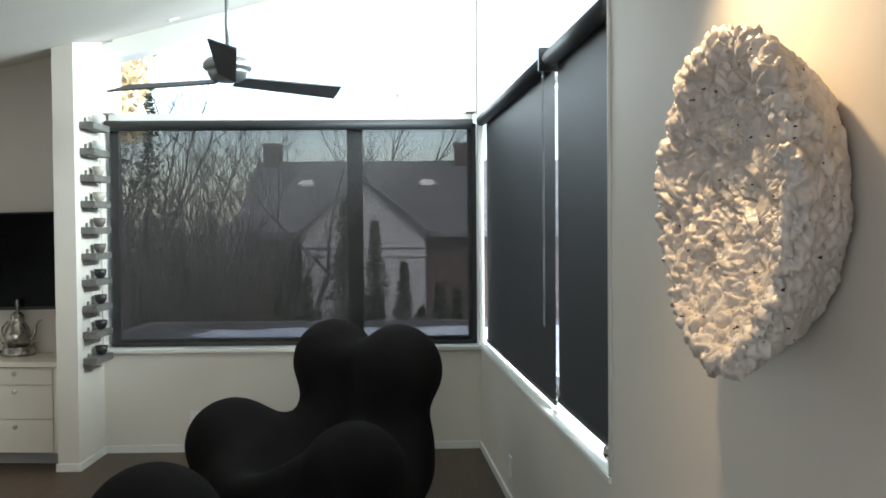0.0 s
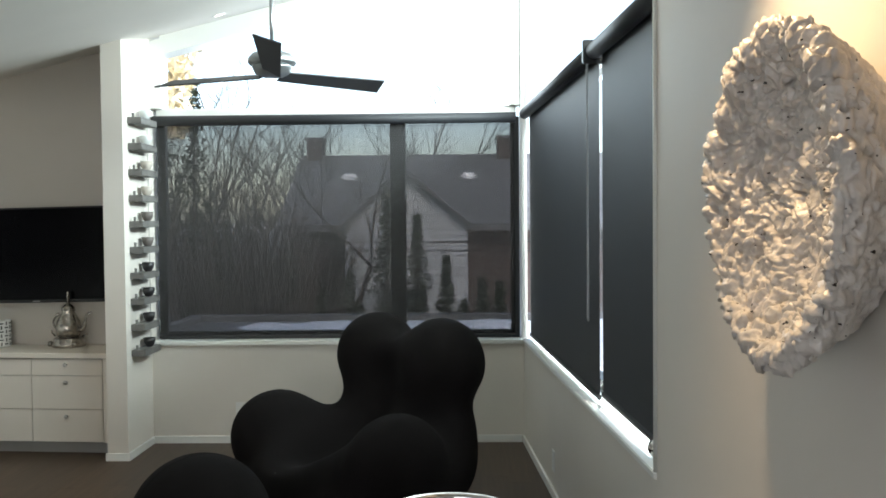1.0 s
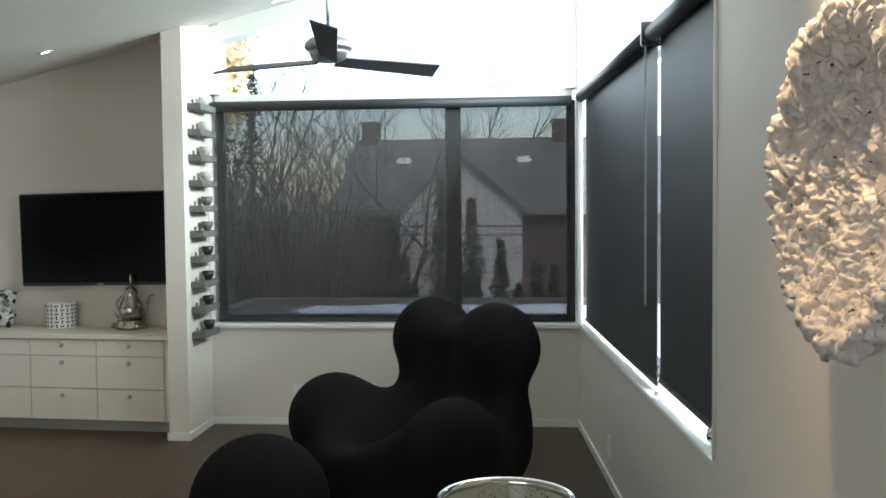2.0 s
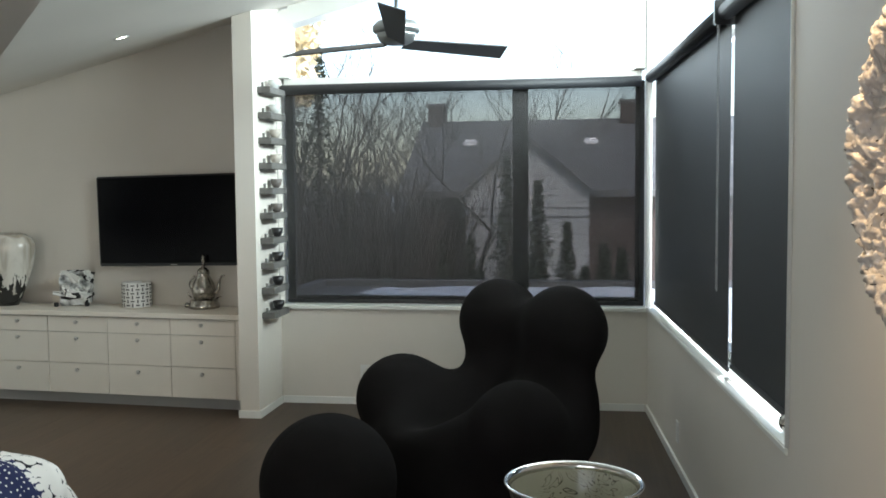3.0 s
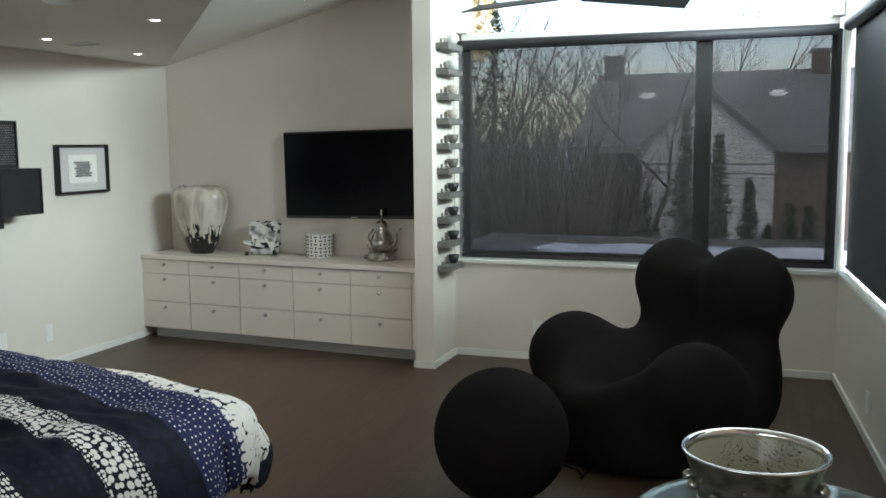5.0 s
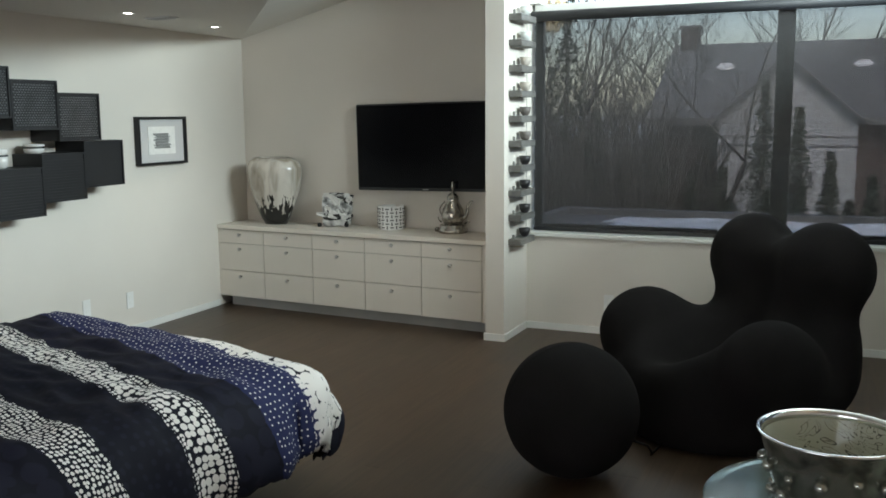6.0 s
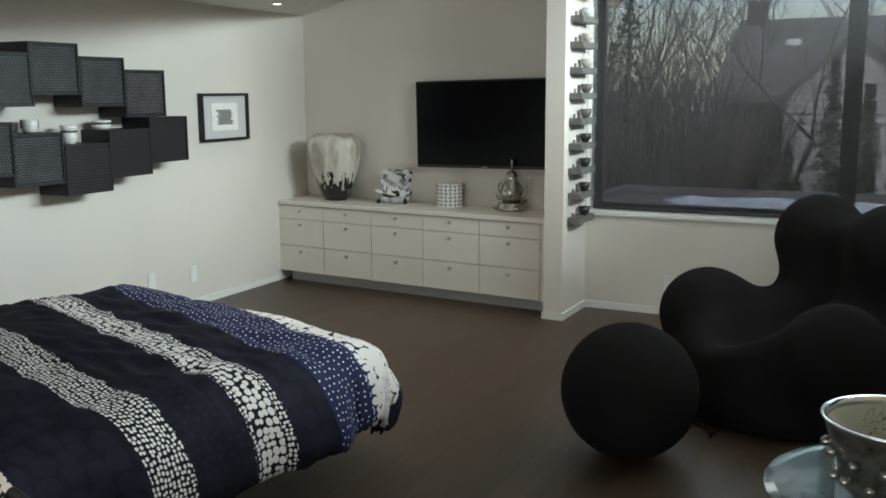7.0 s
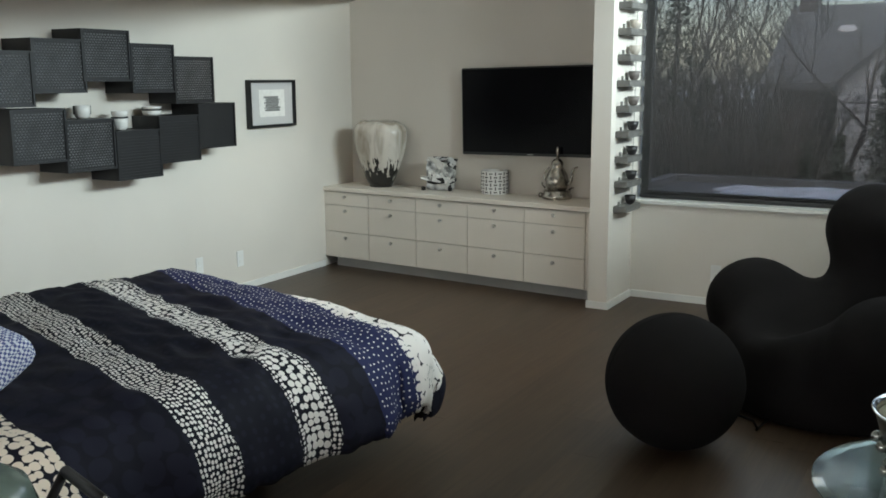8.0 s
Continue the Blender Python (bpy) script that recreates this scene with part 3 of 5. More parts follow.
# ---- chest of drawers ----
def console():
    m = pose(-4.70, 6.180, 0, 0, 0, -4.2)
    c = thing("drawer_cabinet", m, "long white built-in drawer cabinet under the television", "cabinet")
    L = 2.42
    part("kick_board", box(0.05, 0.06, 0.0, L, 0.08, 0.08), KICK, c, "grey recessed kick board")
    part("body", box(0.0, 0.02, 0.08, L, 0.4, 0.62), GAP, c)
    part("worktop", box(-0.03, -0.015, 0.627, L, 0.41, 0.66, bevel=0.003), CABINET, c)
    part("end_panel", box(2.341, 0.0, 0.08, L, 0.02, 0.622), CABINET, c)
    edges = (-0.025, 0.436, 0.903, 1.376, 1.857, 2.337)
    for x0, x1 in zip(edges, edges[1:]):
        for z0, z1, zm in ((0.083, 0.292, 0.250), (0.296, 0.511, 0.471), (0.515, 0.621, 0.586)):
            d = part("drawer", box(x0 + 0.002, 0.0, z0, x1 - 0.002, 0.02, z1, bevel=0.0015), CABINET, c)
            part("knob", lathe([(0, 0), (0.006, 0.0), (0.005, 0.012), (0.014, 0.02), (0.013, 0.027), (0, 0.03)], 14, m=pose((x0 + x1) / 2, 0, zm, 90, 0, 0)), NICKEL, d, "round nickel knob", True)


console()


def television():
    m = TV_W @ pose(1.165, -0.07, 0.945, 0, -0.9, 0)
    t = thing("television", m, "flat black wall-mounted television, switched off", "television")
    part("housing", box(0, 0.0, 0, 1.17, 0.04, 0.655, bevel=0.006), TV_BODY, t)
    part("screen", box(0.012, -0.003, 0.022, 1.158, 0.001, 0.643), SCREEN_BLACK, t)
    part("wall_bracket", box(0.4, 0.04, 0.2, 0.8, 0.07, 0.5), TV_BODY, t)
    part("badge", box(0.575, -0.003, 0.008, 0.625, 0.0, 0.013), NICKEL, t)


television()


# ---- armchair and ball ----
def chair_field(x, y, z):
    ax = np.abs(x)
    f = egg(ax, y, z, (0, 0.05, 0.24), (0.53, 0.55, 0.31))
    f = blend(f, egg(ax, y, z, (0, -0.06, 0.1), (0.5, 0.47, 0.24)), 0.1)
    f = blend(f, egg(ax, y, z, (0.0, 0.34, 0.42), (0.45, 0.23, 0.36)), 0.12)
    f = blend(f, egg(ax, y, z, (0.445, -0.14, 0.405), (0.155, 0.25, 0.215)), 0.17)
    f = blend(f, egg(ax, y, z, (0.0, 0.35, 0.66), (0.25, 0.19, 0.24)), 0.08)
    f = blend(f, egg(ax, y, z, (0.235, 0.37, 0.77), (0.222, 0.215, 0.23)), 0.09)
    f = carve(f, egg(ax, y, z, (0, -0.2, 0.66), (0.235, 0.42, 0.34)), 0.11)
    return np.maximum(f, -z)


def armchair():
    c = thing("armchair", pose(-0.585, 4.713, 0, 0, 0, -43) @ Matrix.Diagonal((1.03, 1.03, 1.0, 1)), "bulbous black stretch-fabric armchair with two round head lobes", "armchair")
    part("upholstery", skin(chair_field, (-0.7, -0.7, 0.0), (0.7, 0.7, 1.1), 0.025), JERSEY, c, smooth=True)


armchair()
ball = thing("ottoman", pose(-1.087, 3.777, 0), "round black ball footstool in stretch fabric", "footstool")
bm = bmesh.new()
bmesh.ops.create_uvsphere(bm, u_segments=64, v_segments=40, radius=0.285, matrix=pose(0, 0, 0.284))
part("ball", bm, JERSEY, ball, smooth=True)
seam = [Vector((0, 0, 0.284)) + pose(0, 0, 0, 0, 0, 35) @ Vector((0.2845 * math.cos(a), 0, 0.2845 * math.sin(a))) for a in (radians(d) for d in range(-80, 262, 6))]
part("seam", tube(seam, 0.0022, 6), JERSEY, ball, smooth=True)
cord = [Vector((-0.86, 3.93, 0.13)), Vector((-0.80, 3.97, 0.1)), Vector((-0.79, 4.02, 0.05)), Vector((-0.81, 4.1, 0.012)), Vector((-0.80, 4.2, 0.012)), Vector((-0.77, 4.3, 0.03))]
k = thing("tether_cord", pose(0, 0, 0), "black cord tying the ball stool to armchair", "cord")
part("cord", tube(cord, 0.005, 8), JERSEY, k, smooth=True)


# ---- bed ----
BED = pose(-2.95, 2.07, 0, 0, 0, -8)


def fold(s, edge, radius):
    """Along a cloth that runs flat to the edge and then bends down: how far out, how far down."""
    if s <= edge:
        return s, 0.0
    a = (s - edge) / radius
    if a < math.pi / 2 * 0.93:
        return edge + radius * math.sin(a), radius * (1 - math.cos(a))
    a0 = math.pi / 2 * 0.93
    rest = s - edge - radius * a0
    return edge + radius * math.sin(a0) + rest * math.cos(a0), radius * (1 - math.cos(a0)) + rest * math.sin(a0)


def duvet():
    d = thing("duvet", BED, "plump navy, black and white dotted duvet over the bed", "duvet")
    bm = bmesh.new()
    layer = bm.loops.layers.uv.new("cloth")
    us = [-1.12 + 0.02 * i for i in range(113)]
    vs = [-1.0 + 0.02 * i for i in range(134)]
    under = bmesh.new()
    grid, low, coord = [], [], {}
    for u in us:
        row, row2 = [], []
        for v in vs:
            side = 1 if u > 0 else -1
            x, dx = fold(abs(u), 0.655 if u > 0 else 0.70, 0.22)
            y, dy = fold(v, 1.115, 0.33)
            both = min(1.0, dx / 0.2) * min(1.0, dy / 0.2)
            x, y = x - 0.09 * both, y - 0.09 * both
            over = math.hypot(dx, dy) if dx < 0.2 and dy < 0.24 else max(dx, dy) + 0.05 * min(dx, dy)
            crown = 0.60 - 0.055 * (u + 0.9) / 1.6 + 0.02 * math.cos(u * 1.7) + 0.012 * math.sin(v * 5 + u)
            soft = noise.noise(Vector((u * 2.4, v * 2.4, 1.0))) * 0.022 + noise.noise(Vector((u * 3 + v * 2, v * 9 - u * 4, 4.0))) * 0.013
            crease = 0.009 * (1 - abs(noise.noise(Vector((u * 5 + v * 3, v * 11, 7.0)))) * 3)
            hang = min(1.0, over / 0.25)
            ripple = 0.022 * hang * math.sin(v * 9 + 2 * noise.noise(Vector((v * 3, 0, 0)))) + 0.025 * hang * noise.noise(Vector((u * 4, v * 6, 9)))
            curl = max(0.0, over - 0.28) * 0.45
            at = Vector(((x + ripple * (dx > 0) - curl * (dx > 0.2)) * side, y + ripple * (dy > 0) - curl * (dy > 0.2), max(0.08, crown + soft + crease - over - 0.04 * both)))
            p = bm.verts.new(at)
            coord[p] = (u, v + (0.16 if u < 0.6 else -0.15) * (u - 0.6) - 0.035)
            row.append(p)
            row2.append(under.verts.new(at - Vector((0.03 * side * (dx > 0.03), 0.03 * (dy > 0.03), 0.03 * (over < 0.17)))))
        grid.append(row)
        low.append(row2)
    for i in range(len(us) - 1):
        for j in range(len(vs) - 1):
            f = bm.faces.new((grid[i][j], grid[i + 1][j], grid[i + 1][j + 1], grid[i][j + 1]))
            for lp in f.loops:
                lp[layer].uv = coord[lp.vert]
            under.faces.new((low[i][j], low[i][j + 1], low[i + 1][j + 1], low[i + 1][j]))
    ob = part("cover", bm, DUVET, d, smooth=True)
    t = ob.modifiers.new("thickness", "SOLIDIFY")
    t.thickness, t.offset = 0.014, -1
    part("reverse_side", under, JERSEY, d, "plain black reverse side", smooth=True)


def bed():
    b = thing("bed", BED, "low platform bed with mattress under a dotted duvet", "bed")
    part("mattress", box(-0.78, -1.05, 0.2, 0.72, 1.05, 0.46, bevel=0.05), PAPER, b)
    part("platform", box(-0.7, -1.05, 0.1, 0.55, 0.85, 0.2, bevel=0.01), BLACK_METAL, b)
    for x in (-0.6, 0.42):
        for y in (-0.95, 0.7):
            part("leg", box(x - 0.03, y - 0.03, 0, x + 0.03, y + 0.03, 0.1), BLACK_METAL, b)
    part("headboard", box(-0.8, -1.15, 0.0, 0.74, -1.06, 1.0, bevel=0.02), BLACK_METAL, b)


bed()
duvet()


def pillow(m, label):
    p = thing("pillow", m, label, "pillow", "pillows on the bed")

    def field(x, y, z):
        r = np.maximum(np.abs(x) / 0.36, np.abs(y) / 0.26)
        q = np.clip(1 - (np.abs(x) / 0.36) ** 4, 0, 1) * np.clip(1 - (np.abs(y) / 0.26) ** 4, 0, 1)
        return np.where(r < 1, np.abs(z) - 0.012 - 0.09 * np.sqrt(q), 0.05 + r * 0.01)
    part("case", skin(field, (-0.38, -0.28, -0.12), (0.38, 0.28, 0.12), 0.02), GINGHAM, p, smooth=True)


pillow(BED @ pose(0.235, -0.49, 0.68, 22, 4, 8), "blue and white checked pillow leaning on the bed")


# ---- bedside stand ----
def bedside():
    n = thing("bedside_table", pose(-1.79, 1.10, 0, 0, 0, -8), "black lacquered bedside table with a rail", "table")
    part("top", box(-0.24, -0.25, 0.5, 0.22, 0.22, 0.53, bevel=0.004), BLACK_METAL, n)
    for x in (-0.21, 0.19):
        for y in (-0.22, 0.19):
            part("leg", box(x - 0.016, y - 0.016, 0, x + 0.016, y + 0.016, 0.5), BLACK_METAL, n)
    part("rail", tube([(-0.04, 0.27, 0.655), (0.17, 0.245, 0.645), (0.2, 0.22, 0.62), (0.205, 0.2, 0.53)], 0.013, 10), BLACK_METAL, n, smooth=True)
    part("rail_post", tube([(-0.04, 0.27, 0.655), (-0.06, 0.2, 0.53)], 0.011, 10), BLACK_METAL, n, smooth=True)
    part("rail_bead", lathe([(0, 0), (0.006, 0.003), (0.006, 0.009), (0, 0.012)], 12, m=pose(0.172, 0.238, 0.655)), CHROME, n, smooth=True)
    j = thing("ceramic_jar", pose(-1.87, 1.18, 0.53) @ Matrix.Diagonal((1.3, 1.3, 1.1, 1)), "lumpy grey-green glazed jar on the bedside table", "jar")
    bm = lathe([(0, 0), (0.06, 0.0), (0.095, 0.03), (0.11, 0.08), (0.1, 0.125), (0.07, 0.15), (0.03, 0.158), (0, 0.158)], 40)
    for q in bm.verts:
        q.co += q.co.normalized() * 0.008 * noise.noise(q.co * 14)
    part("jar_body", bm, GREEN_GLAZE, j, smooth=True)


bedside()


# ---- fan ----
def fan():
    f = thing("ceiling_fan", pose(-1.043, 5.068, 2.33), "three-bladed ceiling fan with grey hub on a long rod", "fan")
    part("rod", tube([(0, 0, 0.07), (0, 0, 0.46)], 0.011, 12), GREY_FAN, f, smooth=True)
    part("canopy", lathe([(0.012, 0.40), (0.045, 0.42), (0.055, 0.47), (0, 0.48)], 24), GREY_FAN, f, smooth=True)
    part("motor", lathe([(0, 0.075), (0.03, 0.075), (0.105, 0.06), (0.128, 0.035), (0.13, 0.012), (0.118, 0.0), (0, 0.0)], 40), GREY_FAN, f, smooth=True)
    part("hub", lathe([(0, -0.062), (0.06, -0.06), (0.09, -0.045), (0.108, -0.012), (0.108, -0.004), (0, -0.002)], 40), GREY_FAN, f, smooth=True)
    for a in (-90, 30, 150):
        bm = box(0.05, -0.068, -0.004, 0.72, 0.068, 0.004, bevel=0.002)
        for q in bm.verts:
            k = (q.co.x - 0.05) / 0.61
            q.co.y *= 0.72 + 0.3 * k
            if q.co.x > 0.67 and q.co.y < 0:
                q.co.x -= 0.035
        part("blade", bm, BLADE, f, m=pose(0, 0, -0.055, 0, 0, a + 10) @ pose(0, 0, 0, -21, -5 if a == -90 else 0, 0))


fan()


# ---- glass table and bowl ----
def table_and_bowl():
    t = thing("side_table", pose(0.004, 2.685, 0), "round green-tinted glass side table on a dark pedestal", "table")
    part("glass_top", lathe([(0, 0.468), (0.385, 0.468), (0.391, 0.471), (0.391, 0.476), (0.365, 0.482), (0, 0.482)], 80), TABLE_GLASS, t)
    part("leg_plate", box(-0.285, -0.10, 0.012, -0.215, 0.10, 0.466, bevel=0.003), BLACK_METAL, t)
    part("leg_plate", box(0.215, -0.10, 0.012, 0.285, 0.10, 0.466, bevel=0.003), BLACK_METAL, t)
    part("base", lathe([(0, 0), (0.31, 0), (0.31, 0.012), (0, 0.014)], 48), BLACK_METAL, t)
    g = thing("glass_bowl", pose(-0.059, 2.608, 0.484), "silver-rimmed glass bowl with etched swirls and round bosses", "bowl")
    part("wall", lathe([(0.0, 0.0), (0.085, 0), (0.1, 0.006), (0.125, 0.03), (0.148, 0.09), (0.163, 0.15), (0.18, 0.205), (0.184, 0.216)], 64), SILVERED, g, smooth=True)
    part("lining", lathe([(0.172, 0.2), (0.157, 0.15), (0.14, 0.09), (0.118, 0.035), (0.085, 0.014), (0.0, 0.012)], 64), LINING, g, smooth=True)
    part("rim", lathe([(0.184, 0.212), (0.189, 0.216), (0.188, 0.221), (0.183, 0.222), (0.176, 0.215), (0.171, 0.2), (0.174, 0.198)], 80), CHROME, g, smooth=True)
    rng = random.Random(8)
    for k in range(26):
        a, z = 2 * math.pi * k / 26, 0.06 + 0.075 * (k % 2) + rng.uniform(-0.012, 0.012)
        r = 0.139 + (z - 0.03) * 0.3
        bm = bmesh.new()
        bmesh.ops.create_uvsphere(bm, u_segments=12, v_segments=8, radius=rng.uniform(0.012, 0.018))
        part("boss", bm, SILVERED, g, smooth=True, m=pose(r * math.cos(a), r * math.sin(a), z))


table_and_bowl()


# ---- wall dish ----
def dish():
    m = RIGHT_W @ pose(4.595, 0, 1.537, 90, 0, 0) @ Matrix.Diagonal((0.98, 0.99, 0.8, 1))
    d = thing("wall_dish", m, "rough cream ceramic dish hung on the wall, lit from above", "sculpture")
    prof = [(0.0, 0.0), (0.12, 0.0), (0.2, 0.012), (0.235, 0.03), (0.262, 0.075), (0.288, 0.125), (0.303, 0.165), (0.302, 0.188), (0.288, 0.197), (0.27, 0.185), (0.245, 0.155), (0.2, 0.115), (0.13, 0.085), (0.06, 0.075), (0.0, 0.072)]
    # resample the outline evenly
    pts = [Vector((r, z, 0)) for r, z in prof]
    fine = []
    for a, b in zip(pts, pts[1:]):
        n = max(1, int((b - a).length / 0.0034))
        fine += [a.lerp(b, k / n) for k in range(n)]
    fine = [p for p in fine if p.x > 0.004]
    steps = 480
    bm = bmesh.new()
    rings = []
    for i, p in enumerate(fine):
        q, o = fine[min(i + 1, len(fine) - 1)], fine[max(i - 1, 0)]
        tan = (q - o).normalized()
        nr, nz = tan.y, -tan.x
        ring = []
        for k in range(steps):
            a = 2 * math.pi * k / steps
            ca, sa = math.cos(a), math.sin(a)
            base = Vector((p.x * ca, p.x * sa, p.y))
            inside = i > len(fine) * 0.52
            warp = noise.noise_vector(base * 9) * 0.05
            w = base + warp
            # pressed ridges of clay, deeper inside the dish
            crack = max(0.0, 1 - abs(noise.noise(w * 15)) / 0.11)
            crack2 = max(0.0, 1 - abs(noise.noise(w * 34 + Vector((7, 0, 0)))) / 0.13)
            lump = noise.noise(base * 6)
            h = 0.002 + 0.012 * noise.noise(w * 13) + 0.007 * noise.noise(w * 29) + 0.012 * lump - 0.013 * crack - 0.009 * crack2 + 0.008 * (1 - abs(noise.noise(w * 24 + Vector((0, 5, 0)))) * 2.3) + 0.004 * (1 - abs(noise.noise(w * 62)) * 2.4)
            pit = noise.noise(base * 46 + Vector((0, 3, 0)))
            if pit > 0.36:
                h -= (pit - 0.36) * 0.09
            fade = 1.0 if inside else (0.25 + 0.35 * min(1.0, p.y / 0.15))
            h *= fade * min(1.0, p.x / 0.03)
            # sharp torn fissures between the pressed scraps of clay
            torn = max(0.0, 1 - abs(noise.noise(w * 27 + Vector((0, 0, 9)))) / 0.055) * max(0.0, min(1.0, 3 * noise.noise(base * 17 + Vector((4, 4, 0))) + 0.35))
            flake = 1 - abs(noise.noise(w * 44 + Vector((2, 0, 6)))) * 2.6
            if p.x > 0.03:
                h += (0.005 * flake - 0.022 * torn) * (1.0 if inside else 0.6 * min(1.0, p.y / 0.06))
            edge = 0.012 * noise.noise(Vector((ca * 5, sa * 5, 2))) * (p.x / 0.3)
            ring.append(bm.verts.new((base.x + (nr * h + edge) * ca, base.y + (nr * h + edge) * sa, max(0.001, base.z + nz * h))))
        rings.append(ring)
    for a, b in zip(rings, rings[1:]):
        for k in range(steps):
            bm.faces.new((a[k], a[(k + 1) % steps], b[(k + 1) % steps], b[k]))
    bm.faces.new(rings[0][::-1])
    bm.faces.new(rings[-1])
    bmesh.ops.recalc_face_normals(bm, faces=bm.faces)
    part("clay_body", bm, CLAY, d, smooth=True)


dish()


# ---- blind chain and sill things ----
def blind_chain():
    c = thing("blind_chain", RIGHT_W @ pose(2.245, -0.005, 0), "grey beaded pull chain looped beside the blind", "chain")
    for dx in (-0.012, 0.012):
        part("strand", tube([(dx, 0, 2.17), (dx, 0, 1.08)], 0.0026, 6), STUD, c)
    loop = [(0.012 * math.cos(a), 0, 1.08 - 0.02 * math.sin(a)) for a in (math.pi * k / 8 for k in range(9))]
    part("loop", tube(loop, 0.0026, 6), STUD, c, smooth=True)
    b = thing("tube_bracket", RIGHT_W @ pose(2.291, 0.012, 2.2), "dark bracket joining two blind tubes", "bracket")
    part("bracket", box(-0.012, -0.045, -0.05, 0.012, 0.1, 0.05, bevel=0.004), WINDOW_FRAME, b)
    g = thing("glass_ornament", RIGHT_W @ pose(3.16, 0.05, 0.70), "clear faceted glass ornament lying on the sill", "ornament")
    bm = bmesh.new()
    bmesh.ops.create_icosphere(bm, subdivisions=2, radius=0.036, matrix=pose(0, 0, 0.034))
    part("glass", bm, CHROME, g)
    h = thing("sill_catch", RIGHT_W @ pose(2.33, 0.03, 0.70), "small dark window catch on the sill", "catch")
    part("catch", box(-0.03, -0.01, 0, 0.03, 0.01, 0.008, bevel=0.002), NICKEL, h)


blind_chain()
# bead added to give the bright line of light along the wall edge
structure("lit_edge_bead", tube([RIGHT_W @ Vector((3.327, -0.003, 0.70)), RIGHT_W @ Vector((3.327, -0.003, 2.75))], 0.008, 10), TRIM, "white rounded bead added to draw the lit window edge", "trim", True)

# ---- things on the cabinet ----
def vase():
    v = thing("vase", pose(-4.30, 6.385, 0.66) @ Matrix.Diagonal((1.12, 1.0, 1.0, 1)), "large cream glazed vase dripping over a black foot", "vase")
    out = [(0.0, 0.0), (0.085, 0.0), (0.115, 0.06), (0.15, 0.16), (0.185, 0.28), (0.205, 0.38), (0.208, 0.45), (0.19, 0.5), (0.15, 0.528), (0.11, 0.535), (0.105, 0.528), (0.13, 0.5), (0.1, 0.4), (0, 0.3)]
    bm = lathe(out, 56)
    for q in bm.verts:
        q.co.y *= 0.82
        n = noise.noise(q.co * 6)
        q.co.x *= 1 + 0.035 * n
        q.co.z += 0.03 * q.co.x * max(0, q.co.z - 0.2) * -3 + 0.01 * n * (q.co.z > 0.4)
    part("vessel", bm, VASE_GLAZE, v, smooth=True)


def crumpled_block():
    c = thing("crumpled_sculpture", pose(-3.765, 6.43, 0.66, 0, 0, 12), "crumpled block of black and white folded paper", "sculpture")
    rng = random.Random(5)
    part("core", box(-0.095, -0.07, 0.004, 0.095, 0.07, 0.215, bevel=0.01), NEWSPRINT, c)
    for i in range(30):
        face = i % 3
        bm = box(-0.5, -0.5, -0.004, 0.5, 0.5, 0.004)
        bmesh.ops.subdivide_edges(bm, edges=bm.edges, cuts=4, use_grid_fill=True)
        w, h = rng.uniform(0.06, 0.2), rng.uniform(0.035, 0.09)
        seed = Vector((rng.uniform(0, 99), 0, 0))
        for q in bm.verts:
            q.co = Vector((q.co.x * w, q.co.z + 0.016 * noise.noise(q.co * 3 + seed), q.co.y * h))
        z = rng.uniform(0.04, 0.22)
        tilt = pose(0, 0, 0, rng.uniform(-25, 25), rng.uniform(-28, 28), rng.uniform(-14, 14))
        spot = ((rng.uniform(-0.04, 0.04), -0.085, z), (rng.choice((-0.1, 0.1)), rng.uniform(-0.04, 0.04), z), (rng.uniform(-0.04, 0.04), rng.uniform(-0.05, 0.05), 0.235))[face]
        turn = (pose(0, 0, 0), pose(0, 0, 0, 0, 0, 90), pose(0, 0, 0, 75, 0, 0))[face]
        bmesh.ops.transform(bm, matrix=pose(*spot) @ turn @ tilt, verts=bm.verts)
        for q in bm.verts:
            q.co.z = min(0.26, max(0.003, q.co.z))
        part("folded_sheet", bm, (PAPER, NEWSPRINT, PAPER, INK, NEWSPRINT)[i % 5], c)
    for x in (-0.11, 0.11):
        part("foot", box(x - 0.014, -0.1, 0.0, x + 0.014, -0.07, 0.03, bevel=0.004), INK, c)


def woven_pot():
    p = thing("patterned_pot", pose(-3.265, 6.40, 0.66), "white cylindrical pot with a black basket-weave pattern", "pot")
    part("pot", lathe([(0, 0), (0.1, 0), (0.103, 0.004), (0.103, 0.175), (0.1, 0.178), (0.096, 0.175), (0.096, 0.02), (0, 0.02)], 56), PORCELAIN, p, smooth=False)
    n, rows = 18, 6
    for r in range(rows):
        for k in range(n):
            a = 2 * math.pi * k / n
            z = 0.018 + 0.028 * r
            wide = (k + r) % 2
            w, h = (0.0135, 0.0042) if wide else (0.0042, 0.0125)
            m = pose(0.1035 * math.cos(a), 0.1035 * math.sin(a), z, 0, 0, math.degrees(a) + 90)
            part("inlay", box(-w, -0.001, -h, w, 0.0015, h), INK, p, m=m)


